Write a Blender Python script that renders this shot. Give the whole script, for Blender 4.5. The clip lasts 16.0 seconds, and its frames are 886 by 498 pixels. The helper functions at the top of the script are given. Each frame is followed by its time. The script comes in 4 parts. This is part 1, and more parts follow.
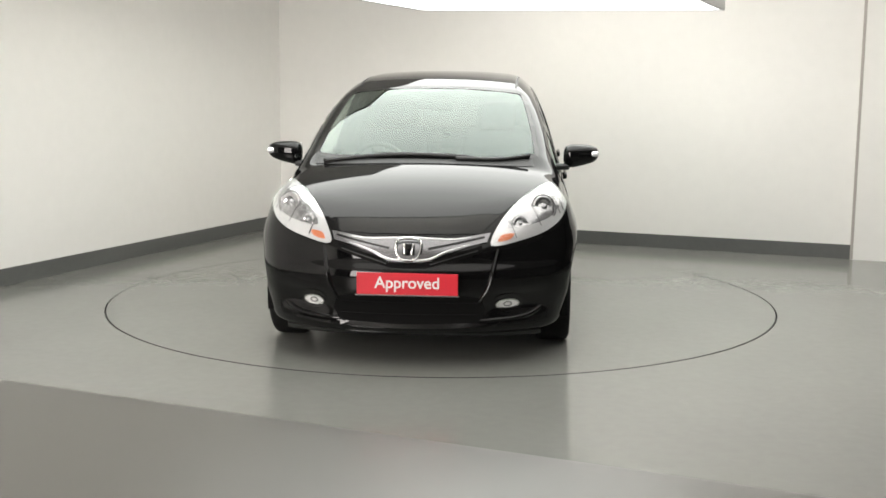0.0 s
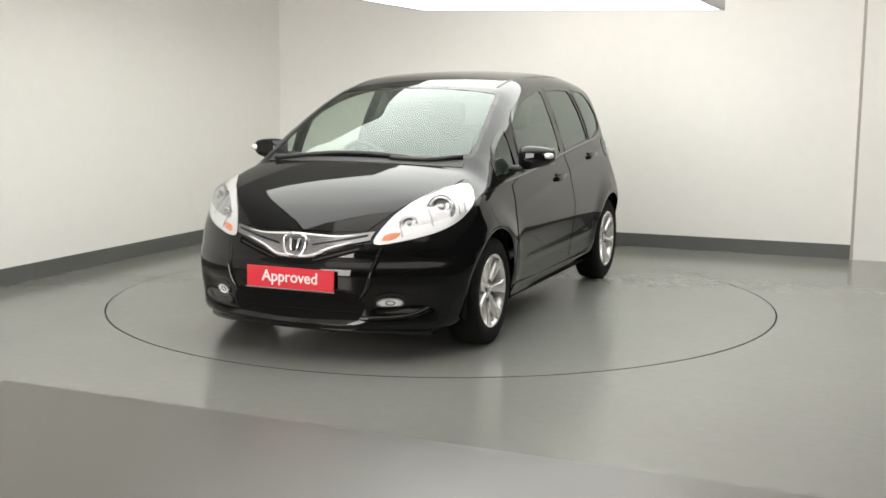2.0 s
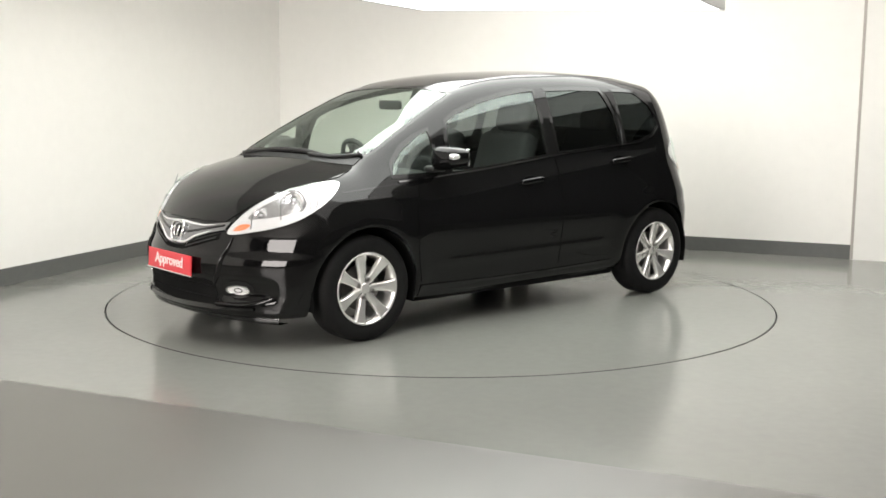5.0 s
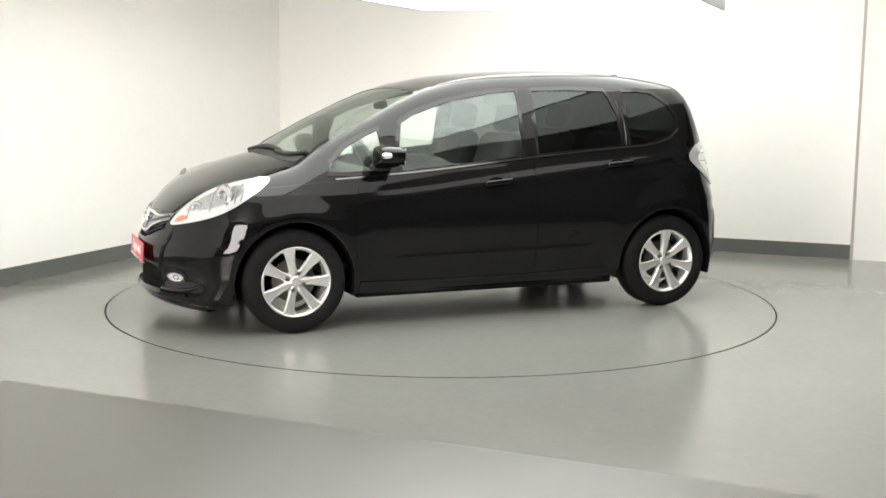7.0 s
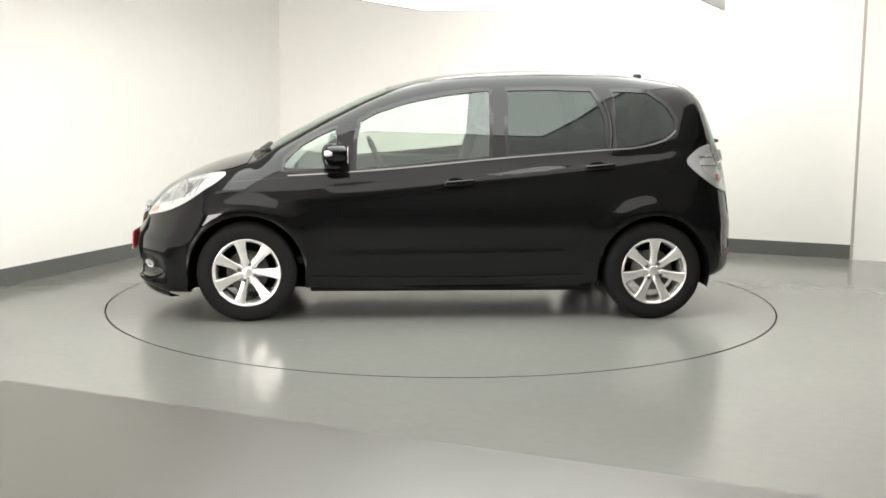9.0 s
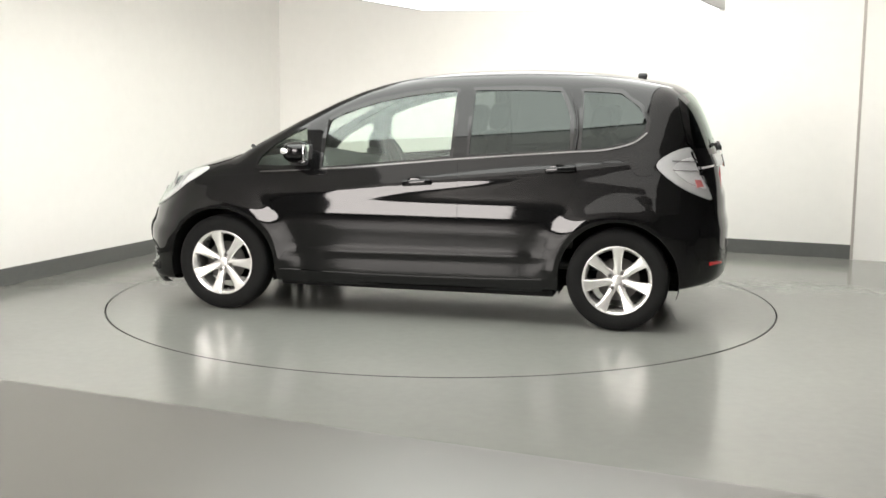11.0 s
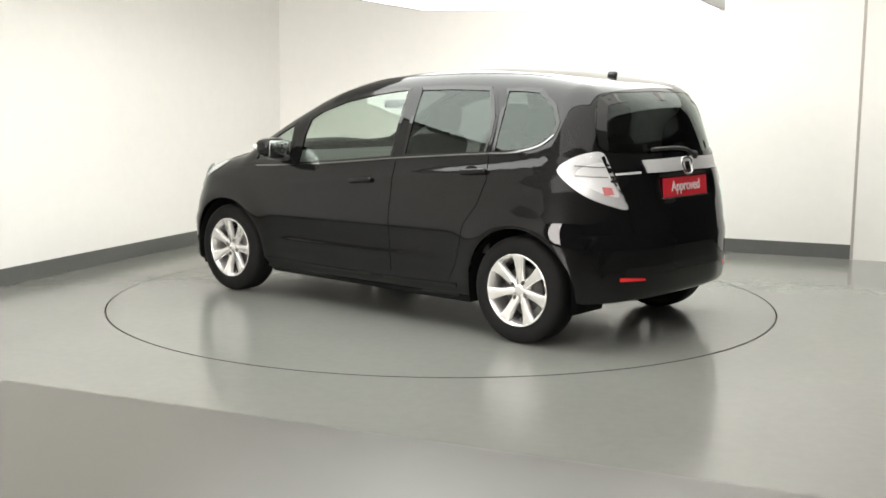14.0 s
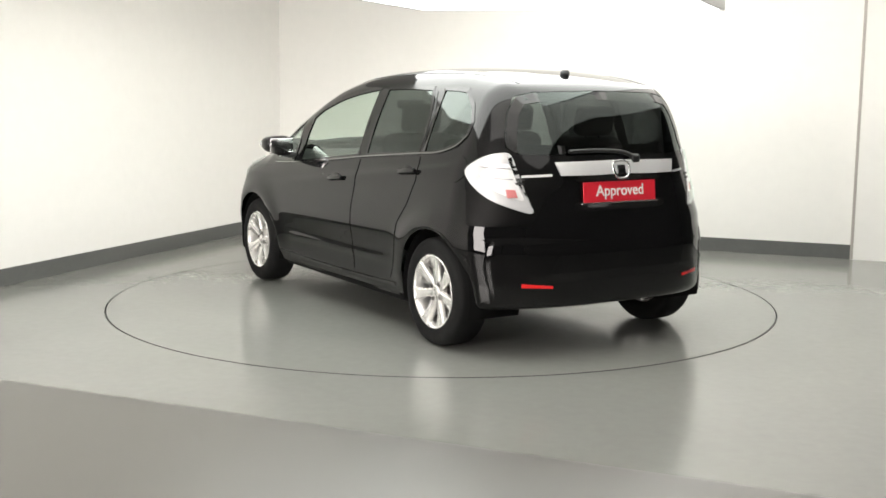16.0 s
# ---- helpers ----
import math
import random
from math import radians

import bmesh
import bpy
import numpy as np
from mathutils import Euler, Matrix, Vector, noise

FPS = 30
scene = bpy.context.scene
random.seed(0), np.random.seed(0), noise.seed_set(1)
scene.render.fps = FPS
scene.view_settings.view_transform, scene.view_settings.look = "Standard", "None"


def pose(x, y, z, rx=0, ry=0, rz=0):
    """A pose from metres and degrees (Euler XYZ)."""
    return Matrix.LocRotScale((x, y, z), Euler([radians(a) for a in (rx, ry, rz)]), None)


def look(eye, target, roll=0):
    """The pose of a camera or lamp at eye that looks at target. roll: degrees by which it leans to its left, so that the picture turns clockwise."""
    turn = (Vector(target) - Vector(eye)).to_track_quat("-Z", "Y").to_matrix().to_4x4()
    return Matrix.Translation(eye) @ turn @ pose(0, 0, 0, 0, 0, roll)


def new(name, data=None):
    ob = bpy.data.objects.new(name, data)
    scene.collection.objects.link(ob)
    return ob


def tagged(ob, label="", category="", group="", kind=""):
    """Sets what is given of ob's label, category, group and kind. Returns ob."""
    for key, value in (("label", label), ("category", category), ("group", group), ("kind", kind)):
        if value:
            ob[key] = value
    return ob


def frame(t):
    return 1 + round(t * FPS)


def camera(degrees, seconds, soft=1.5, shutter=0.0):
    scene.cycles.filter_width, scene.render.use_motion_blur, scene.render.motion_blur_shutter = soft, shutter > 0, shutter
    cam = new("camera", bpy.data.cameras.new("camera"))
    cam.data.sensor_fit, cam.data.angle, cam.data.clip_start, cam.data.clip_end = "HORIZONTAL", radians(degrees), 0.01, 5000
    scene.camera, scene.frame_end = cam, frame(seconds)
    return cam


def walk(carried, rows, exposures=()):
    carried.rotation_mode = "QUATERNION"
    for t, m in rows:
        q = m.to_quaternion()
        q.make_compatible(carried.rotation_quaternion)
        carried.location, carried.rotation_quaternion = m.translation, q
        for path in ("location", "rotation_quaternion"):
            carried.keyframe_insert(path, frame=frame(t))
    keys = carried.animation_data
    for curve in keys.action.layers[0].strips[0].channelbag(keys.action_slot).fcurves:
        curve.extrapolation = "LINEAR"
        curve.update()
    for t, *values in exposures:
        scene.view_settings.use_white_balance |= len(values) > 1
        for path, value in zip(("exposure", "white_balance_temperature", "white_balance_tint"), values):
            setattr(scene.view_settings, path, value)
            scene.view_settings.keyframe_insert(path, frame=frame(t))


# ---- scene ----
# ---- camera ----
cam = camera(42.93, 16.0, soft=1.6)
EYE = (0.0, -7.623, 1.405)
AIM = (0.0127, 2.2786, 0.0057)
walk(cam, [(0.0, look(EYE, AIM, 0.498)), (16.0, look(EYE, AIM, 0.498))],
     [(0.0, 0.25), (1.5, 0.21), (3.5, 0.40), (5.0, 0.56), (7.0, 0.70), (9.0, 0.74), (11.5, 0.68), (16.0, 0.68)])

# ---- world and light ----
world = bpy.data.worlds.new("world")
scene.world = world
world.use_nodes = True
world.node_tree.nodes["Background"].inputs[0].default_value = (0.9, 0.95, 1.0, 1)
world.node_tree.nodes["Background"].inputs[1].default_value = 0.02
PANEL_GLOW = 3.7
SIDE_GLOW = 11.5
# strength of the added fill sheet overhead, set to lift the walls
FILL_GLOW = 0.90


# ---- materials ----
def material(name, color, rough=0.5, metal=0.0, coat=0.0, spec=0.5, vary=0.06, scale=6.0, grain=0.0, grain_scale=400.0,
             glow=0.0, coat_rough=0.03, coat_ior=1.5):
    """A principled surface with mottling at two scales and fine relief."""
    m = bpy.data.materials.new(name)
    m.use_nodes = True
    nt = m.node_tree
    b = nt.nodes["Principled BSDF"]
    b.inputs["Base Color"].default_value = (*color, 1)
    b.inputs["Roughness"].default_value = rough
    b.inputs["Metallic"].default_value = metal
    b.inputs["Coat Weight"].default_value = coat
    b.inputs["Coat Roughness"].default_value = coat_rough
    b.inputs["Coat IOR"].default_value = coat_ior
    b.inputs["Specular IOR Level"].default_value = spec
    if vary:
        tc = nt.nodes.new("ShaderNodeTexCoord")
        parts = []
        for sc, det in ((scale, 4.0), (scale * 14, 6.0)):
            n = nt.nodes.new("ShaderNodeTexNoise")
            n.inputs["Scale"].default_value = sc
            n.inputs["Detail"].default_value = det
            nt.links.new(tc.outputs["Object"], n.inputs["Vector"])
            parts.append(n)
        mid = nt.nodes.new("ShaderNodeMath")
        mid.operation = "ADD"
        nt.links.new(parts[0].outputs["Fac"], mid.inputs[0])
        nt.links.new(parts[1].outputs["Fac"], mid.inputs[1])
        mr = nt.nodes.new("ShaderNodeMapRange")
        mr.inputs["From Min"].default_value, mr.inputs["From Max"].default_value = 0.6, 1.4
        mr.inputs["To Min"].default_value, mr.inputs["To Max"].default_value = 1 - vary, 1 + vary
        nt.links.new(mid.outputs[0], mr.inputs["Value"])
        mul = nt.nodes.new("ShaderNodeVectorMath")
        mul.operation = "SCALE"
        mul.inputs[0].default_value = color
        nt.links.new(mr.outputs[0], mul.inputs["Scale"])
        nt.links.new(mul.outputs[0], b.inputs["Base Color"])
        rr = nt.nodes.new("ShaderNodeMath")
        rr.operation = "MULTIPLY"
        rr.inputs[1].default_value = rough
        nt.links.new(mr.outputs[0], rr.inputs[0])
        nt.links.new(rr.outputs[0], b.inputs["Roughness"])
        if grain:
            g = nt.nodes.new("ShaderNodeTexNoise")
            g.inputs["Scale"].default_value = grain_scale
            g.inputs["Detail"].default_value = 3.0
            nt.links.new(tc.outputs["Object"], g.inputs["Vector"])
            bump = nt.nodes.new("ShaderNodeBump")
            bump.inputs["Strength"].default_value = grain
            bump.inputs["Distance"].default_value = 0.002
            nt.links.new(g.outputs["Fac"], bump.inputs["Height"])
            nt.links.new(bump.outputs[0], b.inputs["Normal"])
    if glow:
        b.inputs["Emission Color"].default_value = (*color, 1)
        b.inputs["Emission Strength"].default_value = glow
    return m


def glass(name, tint, gloss=0.05):
    """Thin automotive glass: tinted see-through with Fresnel gloss."""
    m = bpy.data.materials.new(name)
    m.use_nodes = True
    nt = m.node_tree
    nt.nodes.remove(nt.nodes["Principled BSDF"])
    out = nt.nodes["Material Output"]
    tr = nt.nodes.new("ShaderNodeBsdfTransparent")
    tr.inputs[0].default_value = (*tint, 1)
    gl = nt.nodes.new("ShaderNodeBsdfGlossy")
    gl.inputs["Roughness"].default_value = 0.01
    gl.inputs["Color"].default_value = (0.90, 1.0, 0.95, 1)
    lw = nt.nodes.new("ShaderNodeLayerWeight")
    lw.inputs["Blend"].default_value = 0.5
    pw = nt.nodes.new("ShaderNodeMath")
    pw.operation = "POWER"
    pw.inputs[1].default_value = 4.0
    nt.links.new(lw.outputs["Facing"], pw.inputs[0])
    fr = nt.nodes.new("ShaderNodeMath")
    fr.operation = "MULTIPLY_ADD"
    fr.inputs[1].default_value, fr.inputs[2].default_value = 0.85, gloss
    nt.links.new(pw.outputs[0], fr.inputs[0])
    mix = nt.nodes.new("ShaderNodeMixShader")
    nt.links.new(fr.outputs[0], mix.inputs[0])
    nt.links.new(tr.outputs[0], mix.inputs[1])
    nt.links.new(gl.outputs[0], mix.inputs[2])
    nt.links.new(mix.outputs[0], out.inputs[0])
    return m


M_WALL = material("wall_paint", (0.855, 0.845, 0.815), 0.75, vary=0.02, scale=0.8, grain=0.15)
M_DARK = material("dark_wall_paint", (0.03, 0.03, 0.032), 0.8, vary=0.15, scale=1.0)
M_CEIL = material("ceiling_paint", (0.48, 0.47, 0.455), 0.85, vary=0.03, scale=1.0)
M_EDGE_SHADE = material("edge_shade", (0.42, 0.39, 0.36), 0.6, vary=0.05, scale=3.0)
M_SKIRT = material("skirting_vinyl", (0.115, 0.118, 0.112), 0.45, vary=0.10, scale=2.0, grain=0.1)
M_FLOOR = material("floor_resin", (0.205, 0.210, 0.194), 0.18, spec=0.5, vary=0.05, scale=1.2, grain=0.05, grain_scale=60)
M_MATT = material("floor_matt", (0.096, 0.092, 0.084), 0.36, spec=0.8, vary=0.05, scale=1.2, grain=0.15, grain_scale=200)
M_GAP = material("gap_shadow", (0.03, 0.03, 0.03), 0.8)
M_PANEL = material("panel_diffuser", (0.985, 1.0, 0.96), 0.5, vary=0.0, glow=PANEL_GLOW)
M_SOFT = material("softbox_cloth", (1.0, 0.94, 0.90), 0.6, vary=0.0, glow=SIDE_GLOW)
M_FILL = material("fill_emitter", (1.0, 0.972, 0.935), 0.6, vary=0.0, glow=FILL_GLOW)
M_ALU = material("panel_aluminium", (0.45, 0.45, 0.46), 0.4, metal=0.9)
M_PAINT = material("black_paint", (0.0050, 0.0050, 0.0051), 0.5, coat=1.0, spec=0.0, vary=0.1, scale=3.0, coat_rough=0.04, coat_ior=1.41)
M_PLASTIC = material("black_plastic", (0.012, 0.012, 0.012), 0.45, vary=0.1, scale=20, grain=0.2, grain_scale=900)
M_GLOSS = material("gloss_black_trim", (0.006, 0.006, 0.006), 0.12, vary=0.1)
M_RUBBER = material("tyre_rubber", (0.0085, 0.0085, 0.0085), 0.8, spec=0.2, vary=0.2, scale=12, grain=0.3)
M_ALLOY = material("alloy_silver", (0.86, 0.85, 0.83), 0.24, metal=0.72, coat=0.5, vary=0.06, scale=20)
M_CHROME = material("chrome", (0.78, 0.78, 0.78), 0.10, metal=1.0, vary=0.03)
M_DARKCHROME = material("dark_chrome", (0.10, 0.10, 0.10), 0.25, metal=1.0, vary=0.03)
M_BRIGHT = material("bright_trim", (0.86, 0.86, 0.86), 0.32, metal=0.45, vary=0.03)
M_STEEL = material("brake_steel", (0.10, 0.095, 0.09), 0.5, metal=0.7, vary=0.15, scale=15)
M_WELL = material("wheel_well", (0.008, 0.008, 0.008), 0.95, spec=0.1)
M_GLASS = glass("clear_glass", (0.80, 0.87, 0.82), 0.075)
M_TINT = glass("privacy_glass", (0.12, 0.13, 0.13), 0.04)
M_LENS = glass("lens_glass", (0.95, 0.95, 0.95), 0.04)
M_REFLECT = material("lamp_reflector", (0.88, 0.88, 0.89), 0.20, metal=0.5, vary=0.08, scale=40)
M_TRAY = material("lamp_tray_silver", (0.64, 0.64, 0.66), 0.18, metal=0.9, vary=0.3, scale=45)
M_BELT = material("belt_chrome", (0.22, 0.22, 0.22), 0.16, metal=1.0, vary=0.04)
M_SATIN = material("grille_satin", (0.30, 0.30, 0.31), 0.22, metal=0.9, vary=0.06, scale=30)
M_RIB = material("lamp_trim", (0.42, 0.42, 0.43), 0.25, metal=0.8, vary=0.1, scale=60)
M_BRAKE = material("brake_lens_plastic", (0.62, 0.20, 0.20), 0.2, coat=0.8)
M_AMBER = material("amber_lens", (0.72, 0.22, 0.10), 0.25, coat=0.8)
M_RED = material("red_lens", (0.75, 0.02, 0.02), 0.15, coat=0.9)
M_PLATE = material("red_plate", (0.70, 0.022, 0.04), 0.35, coat=0.3, vary=0.03)
M_WHITE = material("white_print", (0.85, 0.82, 0.80), 0.5, vary=0.02)
M_FABRIC = material("seat_fabric", (0.025, 0.025, 0.027), 0.9, vary=0.2, scale=30, grain=0.5)
M_DASH = material("dashboard_plastic", (0.035, 0.037, 0.036), 0.6, vary=0.1, scale=10, grain=0.3)


# ---- building helpers ----
def mesh_of(name, verts, faces, mat=None, smooth=False):
    me = bpy.data.meshes.new(name)
    me.from_pydata([tuple(v) for v in verts], [], [tuple(f) for f in faces])
    me.update()
    if mat:
        me.materials.append(mat)
    if smooth:
        me.polygons.foreach_set("use_smooth", [True] * len(me.polygons))
    return me


def part(name, bm, mat, parent=None, label=""):
    """Links a bmesh (or a mesh) as one object under a thing."""
    if isinstance(bm, bpy.types.Mesh):
        me = bm
    else:
        me = bpy.data.meshes.new(name)
        bm.to_mesh(me)
        bm.free()
    if mat and not me.materials:
        me.materials.append(mat)
    ob = new(name, me)
    if parent:
        ob.parent = parent
    return tagged(ob, label)


def box_bm(cx, cy, cz, sx, sy, sz, bevel=0.0, rot=None, seg=2):
    bm = bmesh.new()
    bmesh.ops.create_cube(bm, size=1)
    bmesh.ops.scale(bm, vec=(sx, sy, sz), verts=bm.verts)
    if bevel:
        bmesh.ops.bevel(bm, geom=list(bm.edges), offset=bevel, segments=seg, affect="EDGES", profile=0.5)
    if rot is not None:
        bmesh.ops.transform(bm, matrix=rot, verts=bm.verts)
    bmesh.ops.translate(bm, vec=(cx, cy, cz), verts=bm.verts)
    return bm


def smooth_bm(bm):
    for f in bm.faces:
        f.smooth = True
    return bm


def lathe_bm(profile, n=48, axis="y"):
    """Turns (radius, along) pairs about the axis through the origin."""
    bm = bmesh.new()
    rings = []
    for i in range(n):
        a = 2 * math.pi * i / n
        ring = []
        for r, h in profile:
            ring.append(bm.verts.new((r * math.cos(a), h, r * math.sin(a)) if axis == "y" else (r * math.cos(a), r * math.sin(a), h)))
        rings.append(ring)
    for i in range(n):
        a, b = rings[i], rings[(i + 1) % n]
        for j in range(len(profile) - 1):
            bm.faces.new((a[j], a[j + 1], b[j + 1], b[j]))
    bmesh.ops.recalc_face_normals(bm, faces=bm.faces)
    return smooth_bm(bm)


def tube_bm(points, radius, n=8):
    """A round bar along a line of points."""
    bm = bmesh.new()
    pts = [Vector(p) for p in points]
    rings = []
    for i, p in enumerate(pts):
        d = (pts[min(i + 1, len(pts) - 1)] - pts[max(i - 1, 0)]).normalized()
        a = d.orthogonal().normalized() if i == 0 else (rings_a - d * rings_a.dot(d)).normalized()
        rings_a = a
        b = d.cross(a)
        rings.append([bm.verts.new(p + radius * (math.cos(2 * math.pi * k / n) * a + math.sin(2 * math.pi * k / n) * b)) for k in range(n)])
    for r, s in zip(rings, rings[1:]):
        for k in range(n):
            bm.faces.new((r[k], r[(k + 1) % n], s[(k + 1) % n], s[k]))
    bm.faces.new(rings[0][::-1])
    bm.faces.new(rings[-1])
    return smooth_bm(bm)


# ---- the room ----
ROOM = radians(-21.5)
CORNER = Vector((-1.66, 3.97))
ALONG = Vector((math.cos(ROOM), math.sin(ROOM)))
DOWN = Vector((-math.sin(ROOM) * -1, -math.cos(ROOM)))
TABLE_R = 2.209


def wall_box(name, p, q, thick, z0, z1, mat, label, category="wall"):
    """A wall from p to q, its face on that line, its body to the left of the way."""
    p, q = Vector(p), Vector(q)
    d = (q - p).normalized()
    n = Vector((-d.y, d.x)) * thick
    v = [(*a, z) for z in (z0, z1) for a in (p, q, q + n, p + n)]
    f = [(3, 2, 1, 0), (4, 5, 6, 7), (0, 1, 5, 4), (1, 2, 6, 5), (2, 3, 7, 6), (3, 0, 4, 7)]
    ob = new(name, mesh_of(name, v, f, mat))
    return tagged(ob, label, category, kind="structure")


def build_room():
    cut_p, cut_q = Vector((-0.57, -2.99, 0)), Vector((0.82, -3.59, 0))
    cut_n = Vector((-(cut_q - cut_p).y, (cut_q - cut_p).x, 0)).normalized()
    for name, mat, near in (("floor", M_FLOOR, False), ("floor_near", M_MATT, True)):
        bm = bmesh.new()
        n = 128
        rings = []
        for r, z in ((TABLE_R + 0.010, -0.03), (TABLE_R + 0.010, 0), (3.2, 0), (5.5, 0), (16, 0)):
            rings.append([bm.verts.new((r * math.cos(2 * math.pi * k / n), r * math.sin(2 * math.pi * k / n), z)) for k in range(n)])
        for a, b in zip(rings, rings[1:]):
            for k in range(n):
                bm.faces.new((a[k], b[k], b[(k + 1) % n], a[(k + 1) % n]))
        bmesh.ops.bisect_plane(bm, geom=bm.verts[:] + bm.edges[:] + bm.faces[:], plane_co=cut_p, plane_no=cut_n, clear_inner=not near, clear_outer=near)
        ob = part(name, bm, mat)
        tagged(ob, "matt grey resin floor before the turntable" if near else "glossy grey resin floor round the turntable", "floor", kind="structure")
    pit = lathe_bm([(0.0, -0.05), (2.4, -0.05)], 64, "z")
    tagged(part("turntable_pit", pit, M_GAP), "dark gap round the turntable edge", "floor gap", kind="structure")
    left_end = CORNER + DOWN * 10.2
    wall_box("wall_left", left_end, CORNER, 0.2, 0, 3.0, M_WALL, "plain off-white painted studio wall")
    right_end = CORNER + ALONG * 5.56
    wall_box("wall_back", CORNER - ALONG * 0.2, right_end, 0.2, 0, 3.0, M_WALL, "plain off-white painted studio wall")
    # skirting
    for nm, p, q in (("baseboard_left", left_end, CORNER), ("baseboard_back", CORNER, right_end)):
        d = (q - p).normalized()
        n = Vector((d.y, -d.x)) * 0.012
        wall_box(nm, p + n, q + n, 0.012, 0, 0.12, M_SKIRT, "grey vinyl skirting along the white wall", "skirting board")
    # the return at the end of the back wall
    e = right_end + Vector((ALONG.y, -ALONG.x)) * 0.06
    wall_box("wall_return", e, e + ALONG * 1.2, 0.26, 0, 3.0, M_WALL, "off-white projecting wall without skirting")
    # grey strip whose colour stands in for the shadow gap at this edge
    shade_at = e + Vector((ALONG.y, -ALONG.x)) * 0.004 - ALONG * 0.012
    wall_box("trim", shade_at, shade_at + ALONG * 0.024, 0.03, 0, 3.0, M_EDGE_SHADE, "narrow grey-beige corner bead", "trim")
    r = e + ALONG * 1.2
    wall_box("wall_far", r, r + ALONG * 3, 0.2, 0, 3.0, M_DARK, "dark wall beside the white studio corner")
    r = r + ALONG * 3
    wall_box("wall_right", r, r + DOWN * 14, 0.2, 0, 3.0, M_DARK, "dark side wall of the studio")
    wall_box("wall_rear", left_end + DOWN * 0.01 + ALONG * 10.2 + DOWN * 3, left_end + DOWN * 3 - ALONG * 0.2, 0.2, 0, 3.0, M_DARK, "dark rear wall of the studio")
    wall_box("wall_side", left_end + DOWN * 3, left_end, 0.2, 0, 3.0, M_DARK, "dark side wall of the studio")
    v = [(-14, -16, 3.0), (14, -16, 3.0), (14, 9, 3.0), (-14, 9, 3.0), (-14, -16, 3.15), (14, -16, 3.15), (14, 9, 3.15), (-14, 9, 3.15)]
    f = [(3, 2, 1, 0), (4, 5, 6, 7), (0, 1, 5, 4), (1, 2, 6, 5), (2, 3, 7, 6), (3, 0, 4, 7)]
    tagged(new("ceiling", mesh_of("ceiling", v, f, M_CEIL)), "plain grey painted studio ceiling", "ceiling", kind="structure")


def build_turntable():
    bm = lathe_bm([(0.0, 0.0), (0.6, 0.0), (1.4, 0.0), (TABLE_R - 0.003, 0.0), (TABLE_R, -0.003), (TABLE_R, -0.035)], 128, "z")
    for f in bm.faces:
        f.smooth = False
    ob = part("turntable", bm, M_FLOOR)
    rim = lathe_bm([(TABLE_R - 0.003, 0.0006), (TABLE_R + 0.001, 0.0006), (TABLE_R + 0.001, -0.03)], 128, "z")
    part("edge_trim", rim, M_PLASTIC, ob, "thin black edge strip")
    return tagged(ob, "round glossy grey turntable flush with the floor", "turntable")


def build_panel():
    """The low overhead light box, hung over the turntable."""
    top = new("light_panel")
    z = 2.0
    c4 = [Vector(p) for p in ((-0.16, 1.06), (2.04, 0.77), (1.68, -0.10), (0.95, -1.85), (-1.60, -1.85), (-1.60, -0.30), (-0.60, 0.02))]
    n = len(c4)
    v = [(*p, zz) for zz in (z, z + 0.02) for p in c4]
    f = [tuple(range(n)), tuple(range(2 * n - 1, n - 1, -1))] + [(k, (k + 1) % n, n + (k + 1) % n, n + k) for k in range(n)]
    part("diffuser", mesh_of("diffuser", v, f, M_PANEL), None, top, "glowing white diffuser")
    for i in range(n):
        p, q = c4[i], c4[(i + 1) % n]
        e = (q - p).normalized()
        bm = box_bm(*((p + q) / 2), z + 0.045, (q - p).length + 0.02, 0.025, 0.10, 0.004, Matrix.Rotation(math.atan2(e.y, e.x), 4, "Z"))
        part("frame", bm, M_ALU, top)
    for k in (0, 1, 3, 4):
        p = (c4[k] * 0.8 + (c4[0] + c4[3]) / 2 * 0.2)
        part("hanger", box_bm(*p, z + 0.51, 0.008, 0.008, 0.98), M_ALU, top)
    tagged(top, "large white overhead light box with thin metal edge", "light panel")


def build_fill_light():
    """An added, unseen glowing sheet under the ceiling that brightens the white corner."""
    top = new("fill_light")
    o = CORNER + ALONG * 2.2 + DOWN * 0.1
    c4 = [o, o + ALONG * 4.4, o + ALONG * 4.4 + DOWN * 7.4, o + DOWN * 7.4]
    v = [(*p, z) for z in (2.90, 2.92) for p in c4]
    f = [(0, 1, 2, 3), (7, 6, 5, 4), (0, 4, 5, 1), (1, 5, 6, 2), (2, 6, 7, 3), (3, 7, 4, 0)]
    part("film", mesh_of("film", v, f, M_FILL), None, top, "softly glowing white film")
    for i in range(4):
        p, q = c4[i], c4[(i + 1) % 4]
        e = (q - p).normalized()
        part("edge_rail", box_bm(*((p + q) / 2), 2.95, (q - p).length + 0.04, 0.04, 0.10, 0.006, Matrix.Rotation(math.atan2(e.y, e.x), 4, "Z")), M_ALU, top)
    tagged(top, "back-lit white stretch film ceiling over the studio corner", "ceiling light")


